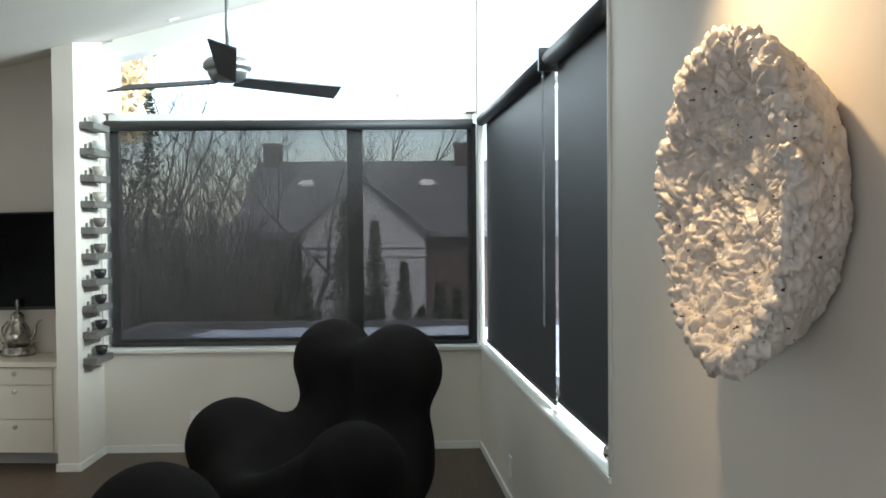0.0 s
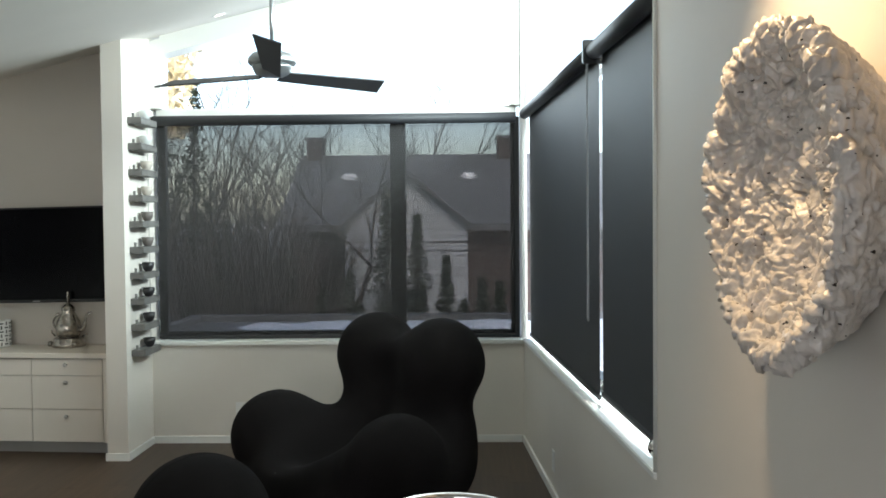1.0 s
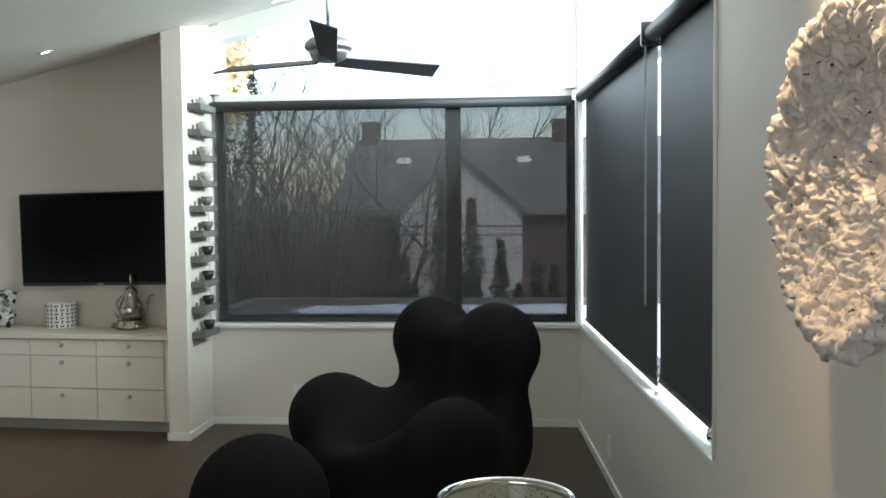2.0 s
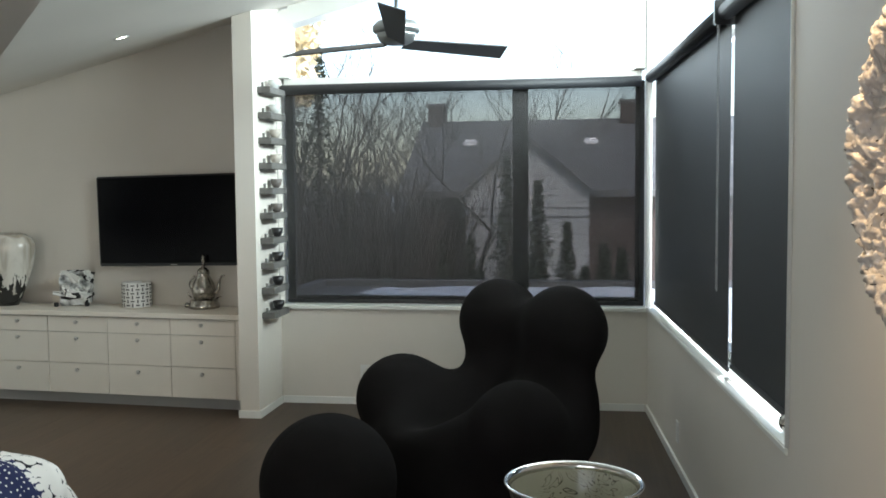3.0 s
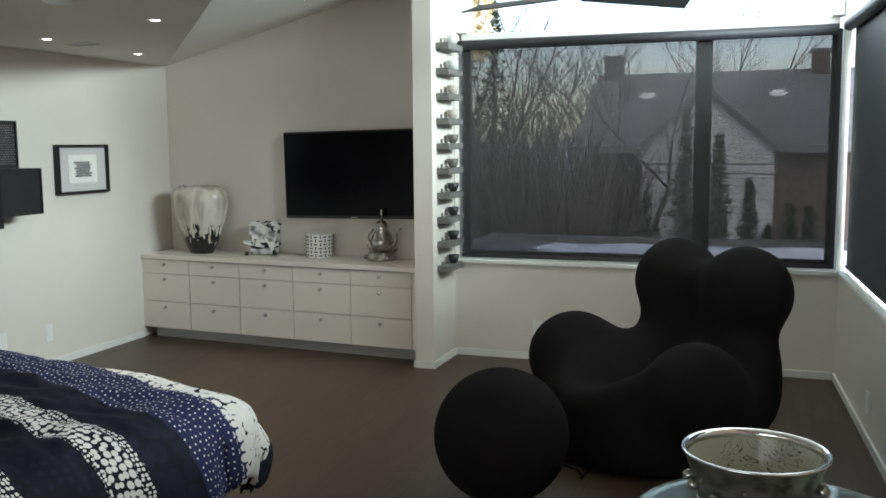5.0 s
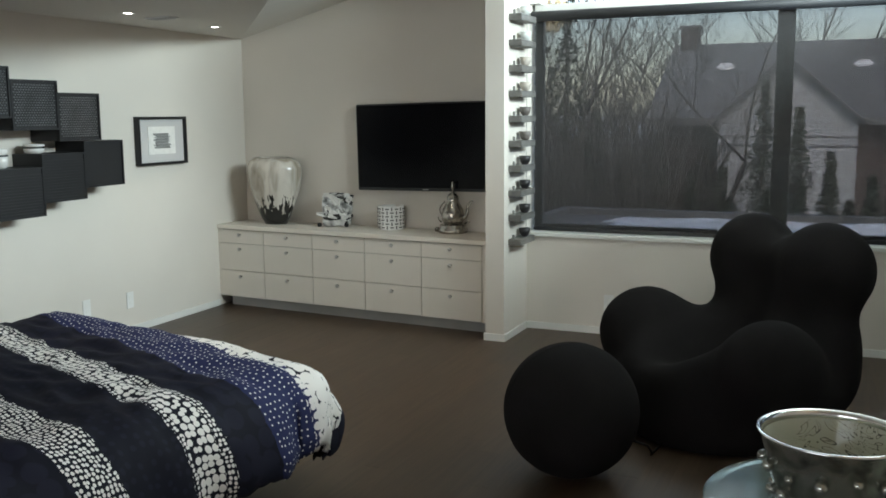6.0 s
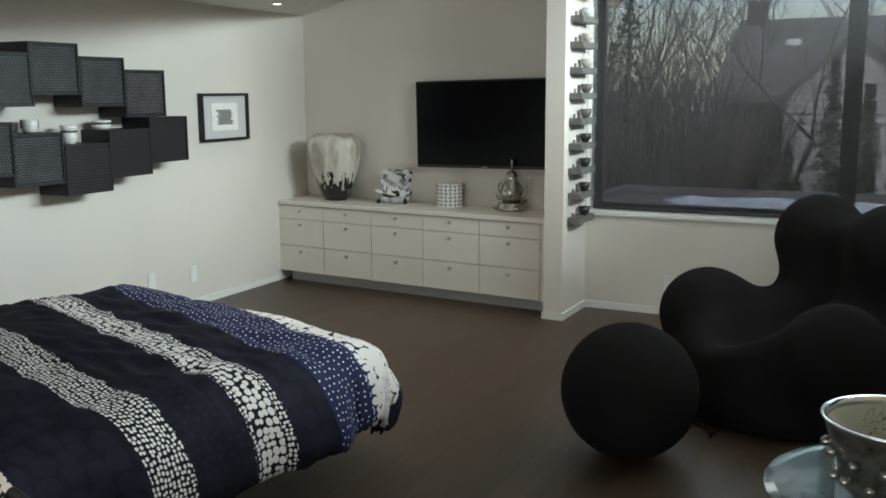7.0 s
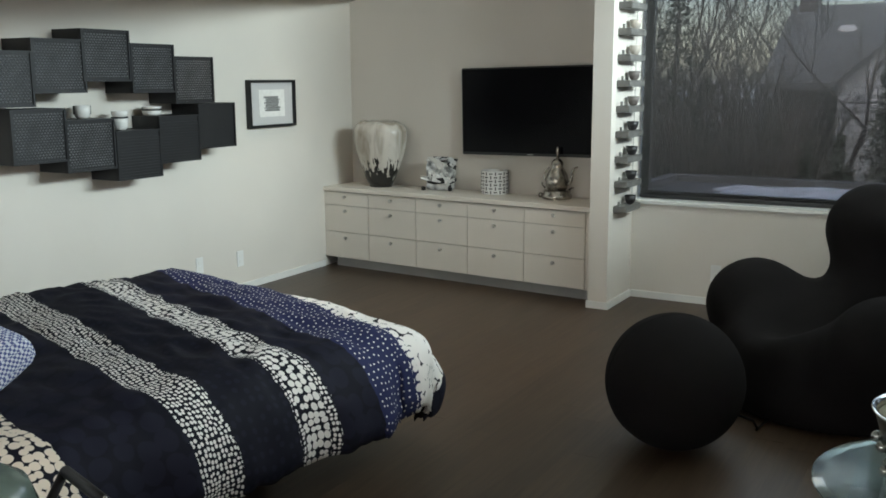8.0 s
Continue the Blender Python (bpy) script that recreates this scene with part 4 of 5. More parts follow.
def teapot():
    t = thing("teapot", pose(-2.73, 6.35, 0.66, 0, 0, -8), "ornate silver teapot with tall finial on a round stand", "teapot")
    part("stand", lathe([(0, 0), (0.105, 0), (0.112, 0.012), (0.108, 0.03), (0.095, 0.042), (0.1, 0.055), (0.09, 0.062), (0, 0.062)], 40), SILVER, t, smooth=True)
    for k in range(3):
        a = radians(200 + k * 120)
        part("burner_knob", lathe([(0, 0), (0.014, 0.004), (0.02, 0.02), (0.012, 0.036), (0, 0.04)], 14, m=pose(0.12 * math.cos(a), 0.12 * math.sin(a), 0.002)), SILVER, t, smooth=True)
    part("pot", lathe([(0.0, 0.062), (0.06, 0.062), (0.075, 0.075), (0.082, 0.1), (0.085, 0.13), (0.075, 0.175), (0.055, 0.21), (0.04, 0.235), (0.045, 0.245), (0.038, 0.255), (0, 0.255)], 36), SILVER, t, smooth=True)
    lid = part("lid", lathe([(0.045, 0.25), (0.042, 0.268), (0.025, 0.285), (0.012, 0.292), (0.01, 0.31), (0, 0.31)], 28), SILVER, t, smooth=True)
    part("finial", lathe([(0.008, 0.305), (0.007, 0.33), (0.014, 0.338), (0.008, 0.348), (0.012, 0.36), (0.005, 0.372), (0, 0.385)], 18), SILVER, lid, smooth=True)
    arc = [Vector((-0.07 - 0.045 * math.sin(math.pi * k / 10), 0, 0.1 + 0.125 * k / 10)) for k in range(11)]
    part("handle", tube(arc, 0.0065, 10), SILVER, t, smooth=True)
    sp = [(0.07, 0, 0.11), (0.1, 0, 0.115), (0.118, 0, 0.14), (0.124, 0, 0.175), (0.13, 0, 0.205), (0.145, 0, 0.228), (0.168, 0, 0.236)]
    part("spout", tube(sp, [0.016, 0.015, 0.012, 0.01, 0.008, 0.0075, 0.007], 12), SILVER, t, smooth=True)
    part("tray_handle", tube([(-0.1, 0, 0.07), (-0.125, 0, 0.09), (-0.128, 0, 0.11)], 0.006, 8), SILVER, t, smooth=True)
    part("tray_handle", tube([(0.1, 0, 0.07), (0.125, 0, 0.085), (0.14, 0, 0.084)], 0.006, 8), SILVER, t, smooth=True)


# ---- the ladder of little shelves ----
def cup_shelves():
    heights = [2.125 - 0.1645 * i for i in range(10)]
    for i, z in enumerate(heights):
        s = thing("wall_shelf", pose(-2.155, 5.93, z), "small grey stone block shelf holding a tea bowl", "shelf", "ladder of small shelves")
        part("block", box(0.0, 0.02, 0.0, 0.09, 0.32, 0.042, bevel=0.003), STONE, s)
        part("upright_pin", tube([(0.03, 0.045, 0.0), (0.03, 0.045, 0.07)], 0.009, 10), STONE, s, smooth=True)
        tone = (PALE_CUP, PALE_CUP, BISQUE, BISQUE, DUSK_CUP, DUSK_CUP, DARK_CUP, DARK_CUP, DARK_CUP, DARK_CUP)[i]
        words = ("translucent pale", "translucent pale", "sand grey", "sand grey", "dark taupe", "dark taupe", "near-black", "near-black", "near-black", "near-black")[i]
        c = thing("tea_bowl", pose(-2.10, 6.13, z + 0.0425) @ Matrix.Diagonal((0.85, 0.85, 0.9, 1)), words + " small ceramic tea bowl on a stone shelf", "bowl", "tea bowls on the shelves")
        part("bowl", lathe([(0, 0), (0.022, 0), (0.03, 0.008), (0.042, 0.03), (0.047, 0.065), (0.044, 0.065), (0.038, 0.032), (0.025, 0.012), (0, 0.01)], 24), tone, c, smooth=True)
    w = thing("hanging_wire", pose(-2.11, 6.19, 0.69), "thin steel wire threading the small shelves", "wire")
    part("wire", tube([(0, 0, 0), (0, 0, 1.62)], 0.0025, 6), NICKEL, w)


# ---- framed print ----
def framed_print():
    m = LEFT_W @ pose(0.81, 0.0, 1.175)
    f = thing("framed_print", m, "black deep-framed print of a grey woven square", "picture")
    W, H, D = 0.53, 0.346, 0.045
    for x0, z0, x1, z1 in ((0, 0, W, 0.018), (0, H - 0.018, W, H), (0, 0.018, 0.018, H - 0.018), (W - 0.018, 0.018, W, H - 0.018)):
        part("frame_bar", box(x0, 0, z0, x1, D, z1, bevel=0.002), BLACK_METAL, f)
    part("mat_board", box(0.018, 0.004, 0.018, W - 0.018, 0.02, H - 0.018), MATBOARD, f)
    part("sheet", box(0.115, 0.02, 0.075, 0.41, 0.024, 0.275), PAPER, f)
    rng = random.Random(3)
    for k in range(16):
        z = 0.118 + 0.0068 * k
        a, b = rng.uniform(0.165, 0.2), rng.uniform(0.325, 0.36)
        part("printed_bar", box(a, 0.024, z, b, 0.0255, z + 0.005), PRINT_GREY if k % 3 else INK, f)


# ---- black wall boxes ----
def wall_boxes():
    S, H, D = 0.347, 0.292, 0.22
    # near edge along the wall, foot, style of front
    spots = [(2.932, 1.455, 0), (2.606, 1.517, 0), (2.255, 1.447, 0), (1.913, 1.377, 0), (3.275, 1.386, 0), (3.090, 1.083, 0), (2.757, 1.015, 0), (2.402, 0.938, 1), (2.063, 1.013, 1), (1.722, 1.081, 2)]
    for x0, foot, style in spots:
        words = ("studded lattice front", "ribbed slatted front", "plain smooth front")[style]
        b = thing("wall_box", LEFT_W @ pose(x0, 0, foot), "matt black open cube box, " + words, "wall box", "black wall boxes")
        t = 0.012
        part("side_panel", box(0, 0, 0, t, D, H, bevel=0.001), BOX_BLACK, b)
        part("side_panel", box(S - t, 0, 0, S, D, H, bevel=0.001), BOX_BLACK, b)
        part("top_panel", box(t, 0, H - t, S - t, D, H), BOX_BLACK, b)
        part("bottom_panel", box(t, 0, 0, S - t, D, t), BOX_BLACK, b)
        front = part("front_panel", box(0.0, D, 0.0, S, D + 0.01, H, bevel=0.0015), BOX_BLACK, b)
        bm = bmesh.new()
        if style == 0:
            nx, nz = 15, 17
            for i in range(nx):
                for k in range(nz):
                    cx = 0.022 + (S - 0.044) * (i + (0.5 if k % 2 else 0.0)) / nx + 0.006
                    cz = 0.022 + (H - 0.044) * (k + 0.5) / nz
                    v = [bm.verts.new((cx + dx, D + 0.01, cz + dz)) for dx, dz in ((-0.0085, 0), (0, -0.0062), (0.0085, 0), (0, 0.0062))]
                    p = bm.verts.new((cx, D + 0.0145, cz))
                    for q in range(4):
                        bm.faces.new((v[q], v[(q + 1) % 4], p))
            bmesh.ops.recalc_face_normals(bm, faces=bm.faces)
            tagged(part("stud_lattice", bm, STUD, front), "", "", "", "stuff")
        elif style == 1:
            for k in range(14):
                z0 = 0.018 + k * 0.0172
                part("slat", box(0.012, D + 0.01, z0, S - 0.012, D + 0.016, z0 + 0.01), BOX_BLACK, front)
        for x0, z0, x2, z2 in ((0, 0, S, 0.012), (0, H - 0.012, S, H), (0, 0.012, 0.012, H - 0.012), (S - 0.012, 0.012, S, H - 0.012)):
            part("front_rim", box(x0, D + 0.01, z0, x2, D + 0.018, z2), BOX_BLACK, front)
    # cups on the lower row
    for x, y, z, kind in ((2.875, 0.11, 1.3075, 0), (2.63, 0.14, 1.2305, 1), (2.345, 0.11, 1.3055, 2)):
        c = thing("cup", LEFT_W @ pose(x, y, z), ("white cup with a broad black brush mark", "two stacked white cups with black rims", "stacked white dishes with a black band")[kind], "cup", "white cups on the boxes")
        prof = [(0, 0), (0.03, 0), (0.042, 0.012), (0.047, 0.04), (0.048, 0.075), (0.045, 0.075), (0.043, 0.035), (0.03, 0.012), (0, 0.01)]
        if kind == 2:
            prof = [(r * 1.25, h * 0.5) for r, h in prof]
        part("cup_body", lathe(prof, 28), PORCELAIN, c, smooth=True)
        if kind == 0:
            for a in (-60, 120):
                bm = bmesh.new()
                v = [[bm.verts.new((0.0492 * math.cos(radians(a + 12 * k)), 0.0492 * math.sin(radians(a + 12 * k)), zz)) for k in range(6)] for zz in (0.025, 0.073)]
                for k in range(5):
                    bm.faces.new((v[0][k], v[0][k + 1], v[1][k + 1], v[1][k]))
                part("brush_mark", bm, INK, c)
        else:
            h = 0.075 if kind == 1 else 0.0375
            part("upper_cup", lathe([(r, q * 0.5 + h) for r, q in prof], 28), PORCELAIN, c, smooth=True)
            part("rim_band", lathe([(prof[4][0] + 0.001, h - 0.006), (prof[4][0] + 0.002, h), (prof[4][0], h + 0.003)], 28), INK, c, smooth=True)


# ---- wall plates ----
def plate(m, w, h, label):
    p = thing("wall_outlet", m, label, "outlet", "wall plates")
    part("plate", box(-w / 2, -0.006, -h / 2, w / 2, 0, h / 2, bevel=0.002), BLANK, p)
    for z in (-0.02, 0.02):
        part("socket", box(-0.014, -0.0075, z - 0.012, 0.014, -0.006, z + 0.012), TRIM, p)


vase()
crumpled_block()
woven_pot()
teapot()
cup_shelves()
framed_print()
wall_boxes()
plate(RIGHT_W @ pose(1.26, 0, 0.2), 0.07, 0.115, "white double wall outlet near the floor")
plate(WINDOW_W @ pose(0.6, 0, 0.22), 0.07, 0.115, "white double wall outlet under the window")
plate(LEFT_W @ pose(1.473, 0.0, 0.235, 0, 0, 180), 0.07, 0.115, "white wall outlet above the baseboard")
plate(LEFT_W @ pose(1.889, 0.0, 0.255, 0, 0, 180), 0.07, 0.115, "white wall outlet beside the bed")


# ---- ceiling fittings ----
def downlight(x, y, strong=True):
    z = roof(x, y)
    tilt = pose(0, 0, 0)
    if z > FLAT + 0.01:
        n = Vector((-RISE * ACROSS[0], -RISE * ACROSS[1], 1)).normalized()
        tilt = Vector((0, 0, 1)).rotation_difference(n).to_matrix().to_4x4()
    d = thing("downlight", Matrix.Translation((x, y, z)) @ tilt, "small round recessed ceiling downlight, switched on", "downlight", "ceiling downlights")
    part("trim_ring", lathe([(0.024, -0.001), (0.03, -0.004), (0.042, -0.005), (0.045, 0.0)], 32), TRIM, d, smooth=True)
    part("bulb", lathe([(0, -0.0025), (0.024, -0.0025)], 24), LAMP, d)


for x, y in LIGHT_SPOTS:
    downlight(x, y)
v = thing("ceiling_vent", pose(-4.15, 4.95, FLAT - 0.008, 0, 0, -8) @ Matrix.Diagonal((0.7, 0.8, 1, 1)), "grey slotted air vent in the ceiling", "vent")
part("frame", box(-0.15, -0.06, 0, 0.15, 0.06, 0.006), BLANK, v)
for k in range(5):
    part("slat", box(-0.13, -0.045 + k * 0.02, -0.004, 0.13, -0.035 + k * 0.02, 0.0), KICK, v)
s = thing("smoke_detector", pose(-2.95, 3.4, FLAT - 0.03), "flat round white ceiling smoke detector", "detector")
part("case", lathe([(0, 0), (0.05, 0.0), (0.065, 0.012), (0.07, 0.03), (0, 0.03)], 32), BLANK, s, smooth=True)

# ---- outside ----
def outside():
    bm = bmesh.new()
    v = [bm.verts.new(p) for p in ((-900, -900, -3.2), (900, -900, -3.2), (900, 1500, -3.2), (-900, 1500, -3.2))]
    bm.faces.new(v)
    structure("ground", bm, LAWN, "winter lawn seen through the blind", "ground")
    r = thing("flat_roof", pose(0, 0, 0), "flat felted roof with old snow outside the window", "roof")
    part("deck", box(-3.6, 6.75, -3.2, 3.5, 12.6, 0.16), BITUMEN, r)
    part("parapet", box(-3.6, 12.45, 0.16, 3.5, 12.65, 0.24), BITUMEN, r)
    part("parapet", box(-3.75, 6.75, 0.16, -3.6, 12.65, 0.24), BITUMEN, r)
    bm = bmesh.new()
    nx, ny = 40, 26
    g = []
    for i in range(nx):
        row = []
        for j in range(ny):
            x, y = -2.8 + 6.1 * i / (nx - 1), 7.2 + 4.9 * j / (ny - 1)
            if i == 0:
                x += 0.4 * noise.noise(Vector((y * 2, 0, 0)))
            h = 0.07 + 0.03 * noise.noise(Vector((x, y, 0)) * 1.5)
            row.append(bm.verts.new((x, y, 0.15 + h * (0 < i < nx - 1) * (0 < j < ny - 1))))
        g.append(row)
    for i in range(nx - 1):
        for j in range(ny - 1):
            bm.faces.new((g[i][j], g[i + 1][j], g[i + 1][j + 1], g[i][j + 1]))
    part("snow", bm, SNOW, r, smooth=True)

    # neighbour's house: brick wings, white gable in front, grey roof, two chimneys
    h = thing("neighbour_house", pose(-1.2, 21.0, -3.2), "brick house with white clapboard gable and grey roof", "house")
    part("wall", box(-2.9, 0.6, 0, 5.6, 6.6, 4.6), BRICK, h)
    bm = bmesh.new()
    prof = [(0.2, 4.6), (3.6, 6.42), (7.0, 4.6), (7.0, 4.45), (0.2, 4.45)]
    a = [bm.verts.new((-3.2, y, z)) for y, z in prof]
    b = [bm.verts.new((5.9, y, z)) for y, z in prof]
    bm.faces.new(a)
    bm.faces.new(b[::-1])
    for i in range(5):
        bm.faces.new((a[i], b[i], b[(i + 1) % 5], a[(i + 1) % 5]))
    bmesh.ops.recalc_face_normals(bm, faces=bm.faces)
    part("roof", bm, SHINGLE, h)
    # the front gable
    bm = bmesh.new()
    pts = [(-1.51, 0), (1.17, 0), (1.17, 4.6), (-0.17, 5.76), (-1.51, 4.6)]
    a = [bm.verts.new((x, -0.6, z)) for x, z in pts]
    b = [bm.verts.new((x, 3.0, z)) for x, z in pts]
    bm.faces.new(a[::-1])
    bm.faces.new(b)
    for i in range(5):
        bm.faces.new((a[i], a[(i + 1) % 5], b[(i + 1) % 5], b[i]))
    bmesh.ops.recalc_face_normals(bm, faces=bm.faces)
    gable = part("gable", bm, SIDING, h)
    for k in range(38):
        z = 0.3 + k * 0.145
        w = 1.34 if z < 4.5 else max(0.05, 1.34 * (5.72 - z) / 1.16)
        part("clapboard", box(-0.17 - w, -0.625, z, -0.17 + w, -0.6, z + 0.13), SIDING, gable)
    for side in (-1, 1):
        bm = bmesh.new()
        q = [(-0.17, 5.84), (-0.17 + side * 1.46, 4.56), (-0.17 + side * 1.46, 4.48), (-0.17, 5.74)]
        a = [bm.verts.new((x, -0.8, z)) for x, z in q]
        b = [bm.verts.new((x, 3.0, z)) for x, z in q]
        bm.faces.new(a)
        bm.faces.new(b[::-1])
        for i in range(4):
            bm.faces.new((a[i], b[i], b[(i + 1) % 4], a[(i + 1) % 4]))
        bmesh.ops.recalc_face_normals(bm, faces=bm.faces)
        part("roof", bm, SHINGLE, h)
    for x in (-2.8, 2.15):
        c = part("chimney", box(x - 0.2, 3.3, 4.5, x + 0.2, 3.9, 6.8), BRICK, h)
        part("cap", box(x - 0.24, 3.25, 6.8, x + 0.24, 3.95, 6.87), SHINGLE, c)
    # downlight reflections in the window glass, shaped as snow-white domes on the roof
    for x in (-1.78, 1.21):
        s = part("lamp_reflection", box(x - 0.2, 2.3, 5.66, x + 0.2, 2.58, 5.88, bevel=0.06), SNOW, h, "white dome standing in for a downlight's reflection in the glass")
    for x, z, w, hh, y in ((-0.17, 2.2, 0.5, 1.0, -0.63), (-0.17, 0.7, 0.6, 1.0, -0.63)):
        wdw = part("window", box(x - w, y - 0.04, z - 0.05, x + w, y, z + hh + 0.05), SIDING, h)
        part("pane", box(x - w + 0.06, y - 0.05, z, x + w - 0.06, y - 0.038, z + hh), PANE, wdw)
    part("porch_roof", box(-0.7, -2.0, 2.35, 1.6, -0.6, 2.5), SIDING, h)
    for x in (-0.55, 1.45):
        part("porch_post", box(x - 0.06, -1.9, 0, x + 0.06, -1.78, 2.35), SIDING, h)
    # beech that keeps its dry leaves
    rng = random.Random(4)
    t = thing("leafy_tree", pose(-5.3, 16.0, -3.2), "tall tree holding dry tan winter leaves", "tree")
    part("trunk", tube([(0, 0, 0), (0.1, 0, 3.0), (0, 0, 6.0), (0.15, 0, 9.5)], [0.22, 0.18, 0.12, 0.04], 10), BARK, t, smooth=True)
    bm = bmesh.new()
    for k in range(4200):
        z = rng.uniform(6.2, 11.0)
        rad = 0.75 * math.sqrt(rng.random()) * (1 - abs(z - 8.3) / 5)
        a = rng.uniform(0, 2 * math.pi)
        c = Vector((rad * math.cos(a), rad * math.sin(a), z))
        s = 0.13
        bm.faces.new([bm.verts.new(c + Vector((rng.uniform(-s, s), rng.uniform(-s, s), rng.uniform(-s, s)))) for _ in range(3)])
    part("crown", bm, TAN_LEAF, t)
    # far winter woods that close the horizon
    bm = bmesh.new()
    for k in range(26000):
        x = rng.uniform(-48, 14)
        top = 3.6 + 1.6 * noise.noise(Vector((x * 0.25, 0, 0))) + (2.0 if x < -8 else 0)
        f = rng.random() ** 1.7
        c = Vector((x, rng.uniform(36, 48), -3.2 + f * (top + 3.2)))
        w, h, lean = rng.uniform(0.02, 0.06) * (1.3 - f), rng.uniform(0.2, 0.8), rng.uniform(-0.9, 0.9)
        bm.faces.new([bm.verts.new(c + Vector(q)) for q in ((-w, 0, -h), (w, 0, -h), (lean, 0, h))])
    tagged(part("far_woods", bm, BARK), "far leafless woods behind the houses", "trees", "", "stuff")
    # thicket of bare stems
    bm = bmesh.new()
    for k in range(620):
        x, y = rng.uniform(-11, -3.2), rng.uniform(14.5, 19.5)
        p = Vector((x, y, -3.2))
        d = Vector((rng.uniform(-0.3, 0.3), rng.uniform(-0.2, 0.2), 1))
        n = 6
        pts = [p]
        for q in range(n):
            d = (d + Vector((rng.uniform(-0.25, 0.25), rng.uniform(-0.2, 0.2), 0.12))).normalized()
            pts.append(pts[-1] + d * rng.uniform(0.6, 0.95))
        tube(pts, [0.035 * (1 - q / (n + 1)) + 0.006 for q in range(n + 1)], 5, bm)
    tagged(part("thicket", bm, BARK), "dense thicket of bare grey-brown stems outside", "shrubs", "", "stuff")
    # overhead wires
    for z, d in ((1.1, 0.0), (0.93, 0.1)):
        w = thing("overhead_wire", pose(0, 17.0 + d, z), "black overhead utility wire sagging slightly", "wire", "overhead wires")
        pts = [(-14 + 28 * k / 20, 0, 0.5 * ((k - 10) / 10) ** 2) for k in range(21)]
        part("wire", tube(pts, 0.016, 6), INK, w)


def bare_tree(x, y, z, height, seed, label):
    rng = random.Random(seed)
    t = thing("bare_tree", pose(x, y, z), label, "tree", "bare trees")
    trunk, crown = bmesh.new(), bmesh.new()

    def limb(bm, p, d, length, r, depth):
        pts, rs = [p], [r]
        n = 5
        for k in range(n):
            d = (d + Vector((rng.uniform(-0.22, 0.22), rng.uniform(-0.22, 0.22), rng.uniform(-0.05, 0.16)))).normalized()
            p = p + d * length / n
            pts.append(p)
            rs.append(r * (1 - 0.55 * (k + 1) / n))
        tube(pts, rs, 6 if depth < 2 else 4, bm)
        if depth < 4:
            for k in range(rng.randint(3, 5)):
                q = rng.randint(1, n)
                side = Vector((rng.uniform(-1, 1), rng.uniform(-1, 1), rng.uniform(0.1, 0.9))).normalized()
                limb(crown, pts[q], (d * 0.6 + side * 0.8).normalized(), length * rng.uniform(0.45, 0.7), rs[q] * 0.62, depth + 1)
    limb(trunk, Vector((0, 0, 0)), Vector((0, 0, 1)), height * 0.5, height * 0.013, 0)
    part("trunk", trunk, BARK, t, smooth=True)
    part("crown", crown, BARK, t, smooth=True)


def conifer(x, y, z, height, seed):
    rng = random.Random(seed)
    t = thing("evergreen", pose(x, y, z), "dark ragged evergreen in front of the house", "tree", "evergreens")
    part("trunk", tube([(0, 0, 0), (0, 0, height * 0.95)], [0.12, 0.02], 8), BARK, t)
    bm = bmesh.new()
    for k in range(1900):
        f = rng.random() ** 0.7
        a = rng.uniform(0, 2 * math.pi)
        tier = 0.35 + 0.65 * abs(math.sin(f * 13 + 1.5 * math.sin(2 * a + seed)))
        r = ((1 - f) * height * 0.2 + 0.04) * tier * math.sqrt(rng.random())
        c = Vector((r * math.cos(a), r * math.sin(a), 0.3 + f * height - 0.3 * r))
        s = rng.uniform(0.03, 0.10)
        vv = [bm.verts.new(c + Vector((rng.uniform(-s, s), rng.uniform(-s, s), rng.uniform(-s, s) * 0.9))) for _ in range(3)]
        bm.faces.new(vv)
    part("crown", bm, CONIFER, t)


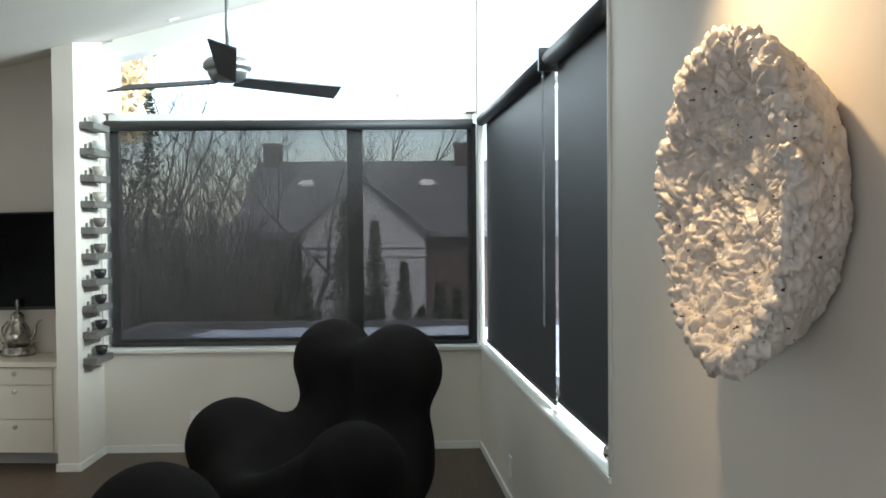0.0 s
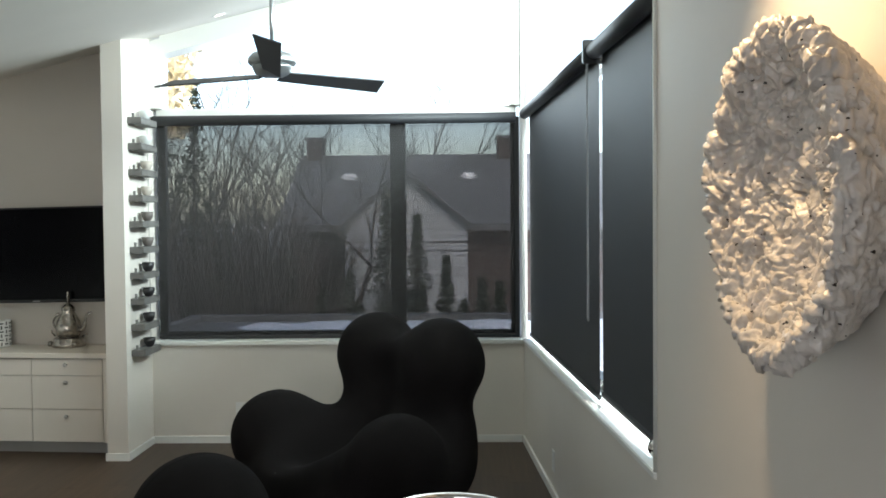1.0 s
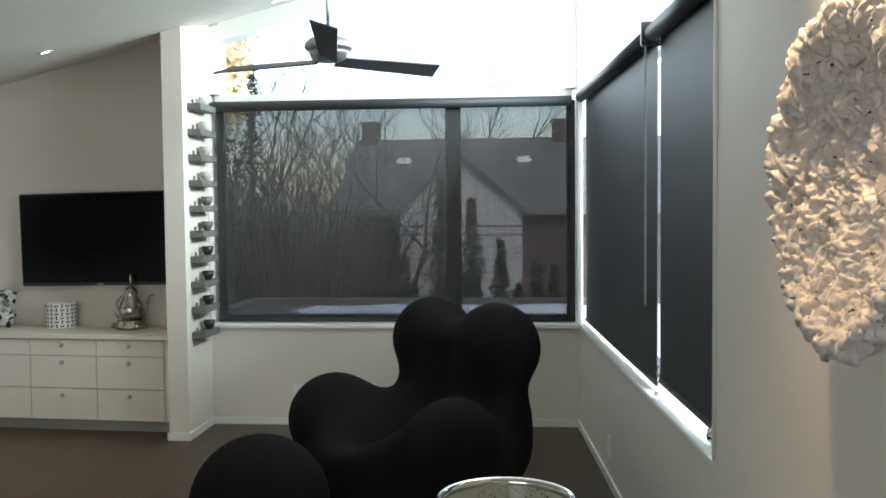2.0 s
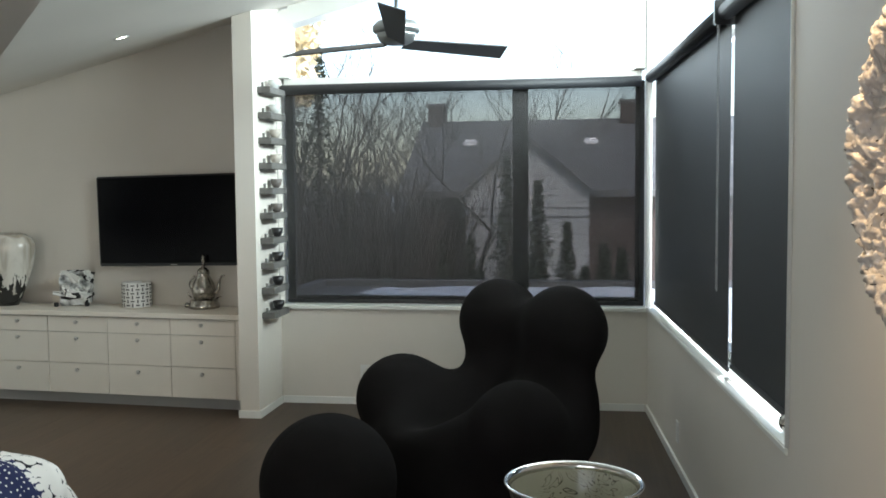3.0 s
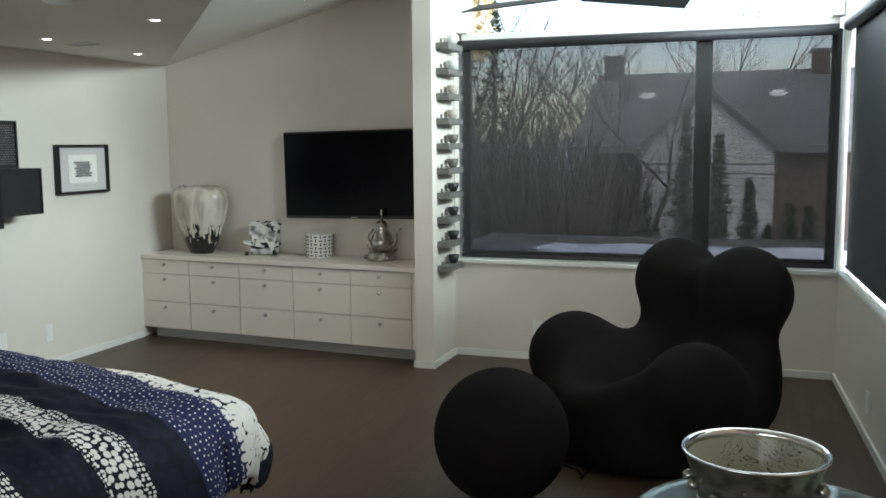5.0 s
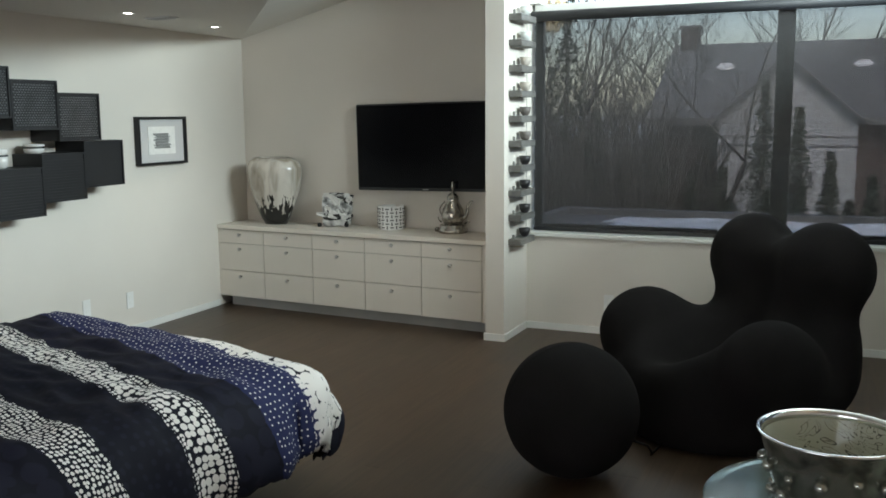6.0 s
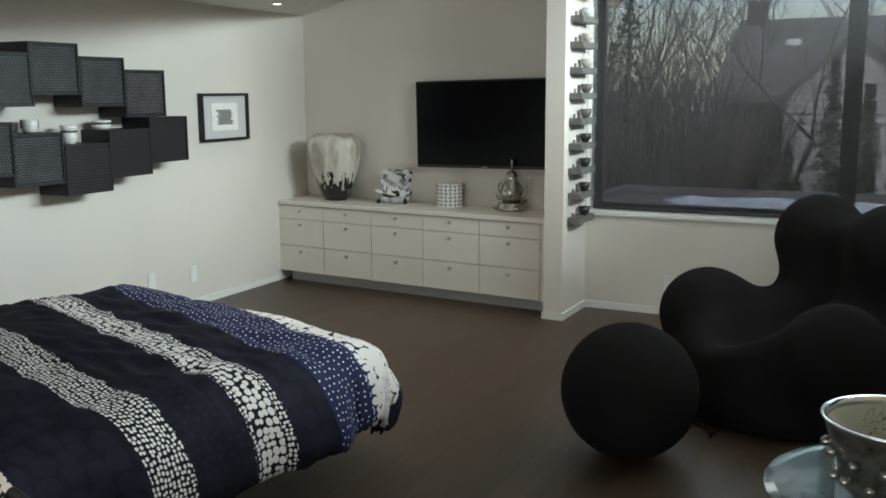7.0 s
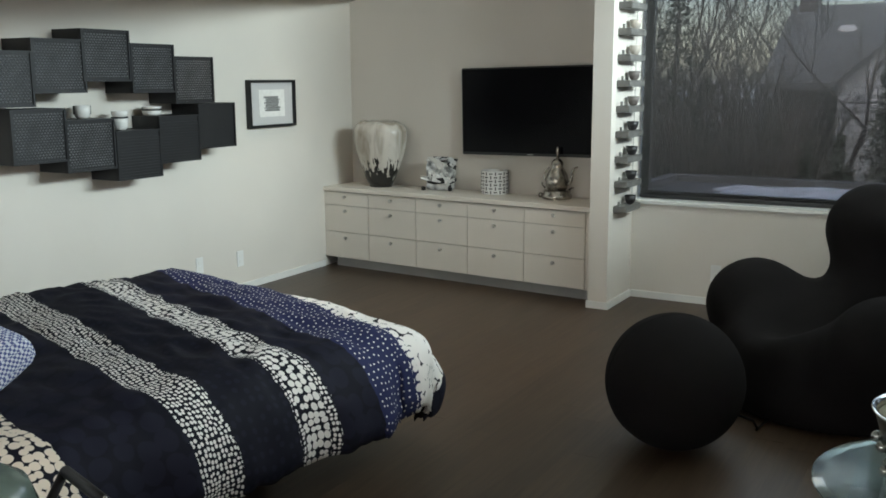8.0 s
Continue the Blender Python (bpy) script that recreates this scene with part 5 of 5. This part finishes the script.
outside()
for i, (x, y, h) in enumerate(((-4.6, 17.5, 7.6), (-3.7, 18.5, 8.0), (-3.3, 19.5, 8.2), (-5.3, 19.0, 8.0), (-4.2, 23.0, 8.5), (-3.0, 28.0, 10.5), (1.2, 29.0, 10.5), (-0.8, 28.0, 10.8), (0.4, 30.0, 11), (-2.0, 30.0, 11), (-6.4, 20.0, 9), (-5.0, 22.0, 9.5), (-4.0, 26.0, 9.0), (-5.8, 24.0, 9.5))):
    bare_tree(x, y, -3.2, h, 20 + i, "tall bare winter tree outside the window")
for i, (x, y, h) in enumerate(((-1.6, 18.2, 5.0), (-1.02, 18.5, 4.5), (-0.45, 18.2, 3.7), (-2.3, 18.0, 3.4), (0.6, 18.3, 3.2), (-4.6, 17.6, 4.4), (-3.5, 18.2, 4.0), (-5.6, 16.6, 5.6), (-6.4, 17.0, 7.0), (-5.0, 17.0, 7.0), (-6.1, 18.5, 8.5), (-2.05, 17.5, 2.8), (-1.3, 17.4, 3.1), (-0.1, 17.5, 2.9), (0.25, 17.9, 3.3), (-2.8, 17.6, 3.3))):
    conifer(x, y, -3.2, h, 50 + i)


# ---- floor planks, laid along the room ----
def planks():
    rng = random.Random(11)
    W = 0.127
    near, rest = 0, bmesh.new()
    shared = {}
    for i in range(66):
        x = -6.9 + i * W
        y = -2.5 + rng.uniform(-1.2, 0)
        while y < 6.75:
            L = rng.choice((1.0, 1.3, 1.6, 1.9))
            if y < -2.42:
                L, y = max(0.5, y + L + 2.42), -2.42
            if x < -4.93 or x > 0.52 + 0.066 * (6.35 - y):
                y += L
                continue
            inside = x > -4.95 and x < 0.75 and y + L > 1.6
            if inside and near < 300:
                near += 1
                if L not in shared:
                    shared[L] = mesh_of("plank", box(0.0001, 0.0001, -0.014, W - 0.0001, L - 0.0001, 0.0, bevel=0.0004), OAK)
                p = new("plank", shared[L])
                p.parent = FLOOR
                p.matrix_local = pose(x, y, 0)
            else:
                add_box(rest, x + 0.0008, y, -0.014, x + W - 0.0008, y + L - 0.0016, 0.0)
            y += L
    tagged(part("planks", rest, OAK, FLOOR), "", "", "", "stuff")


planks()
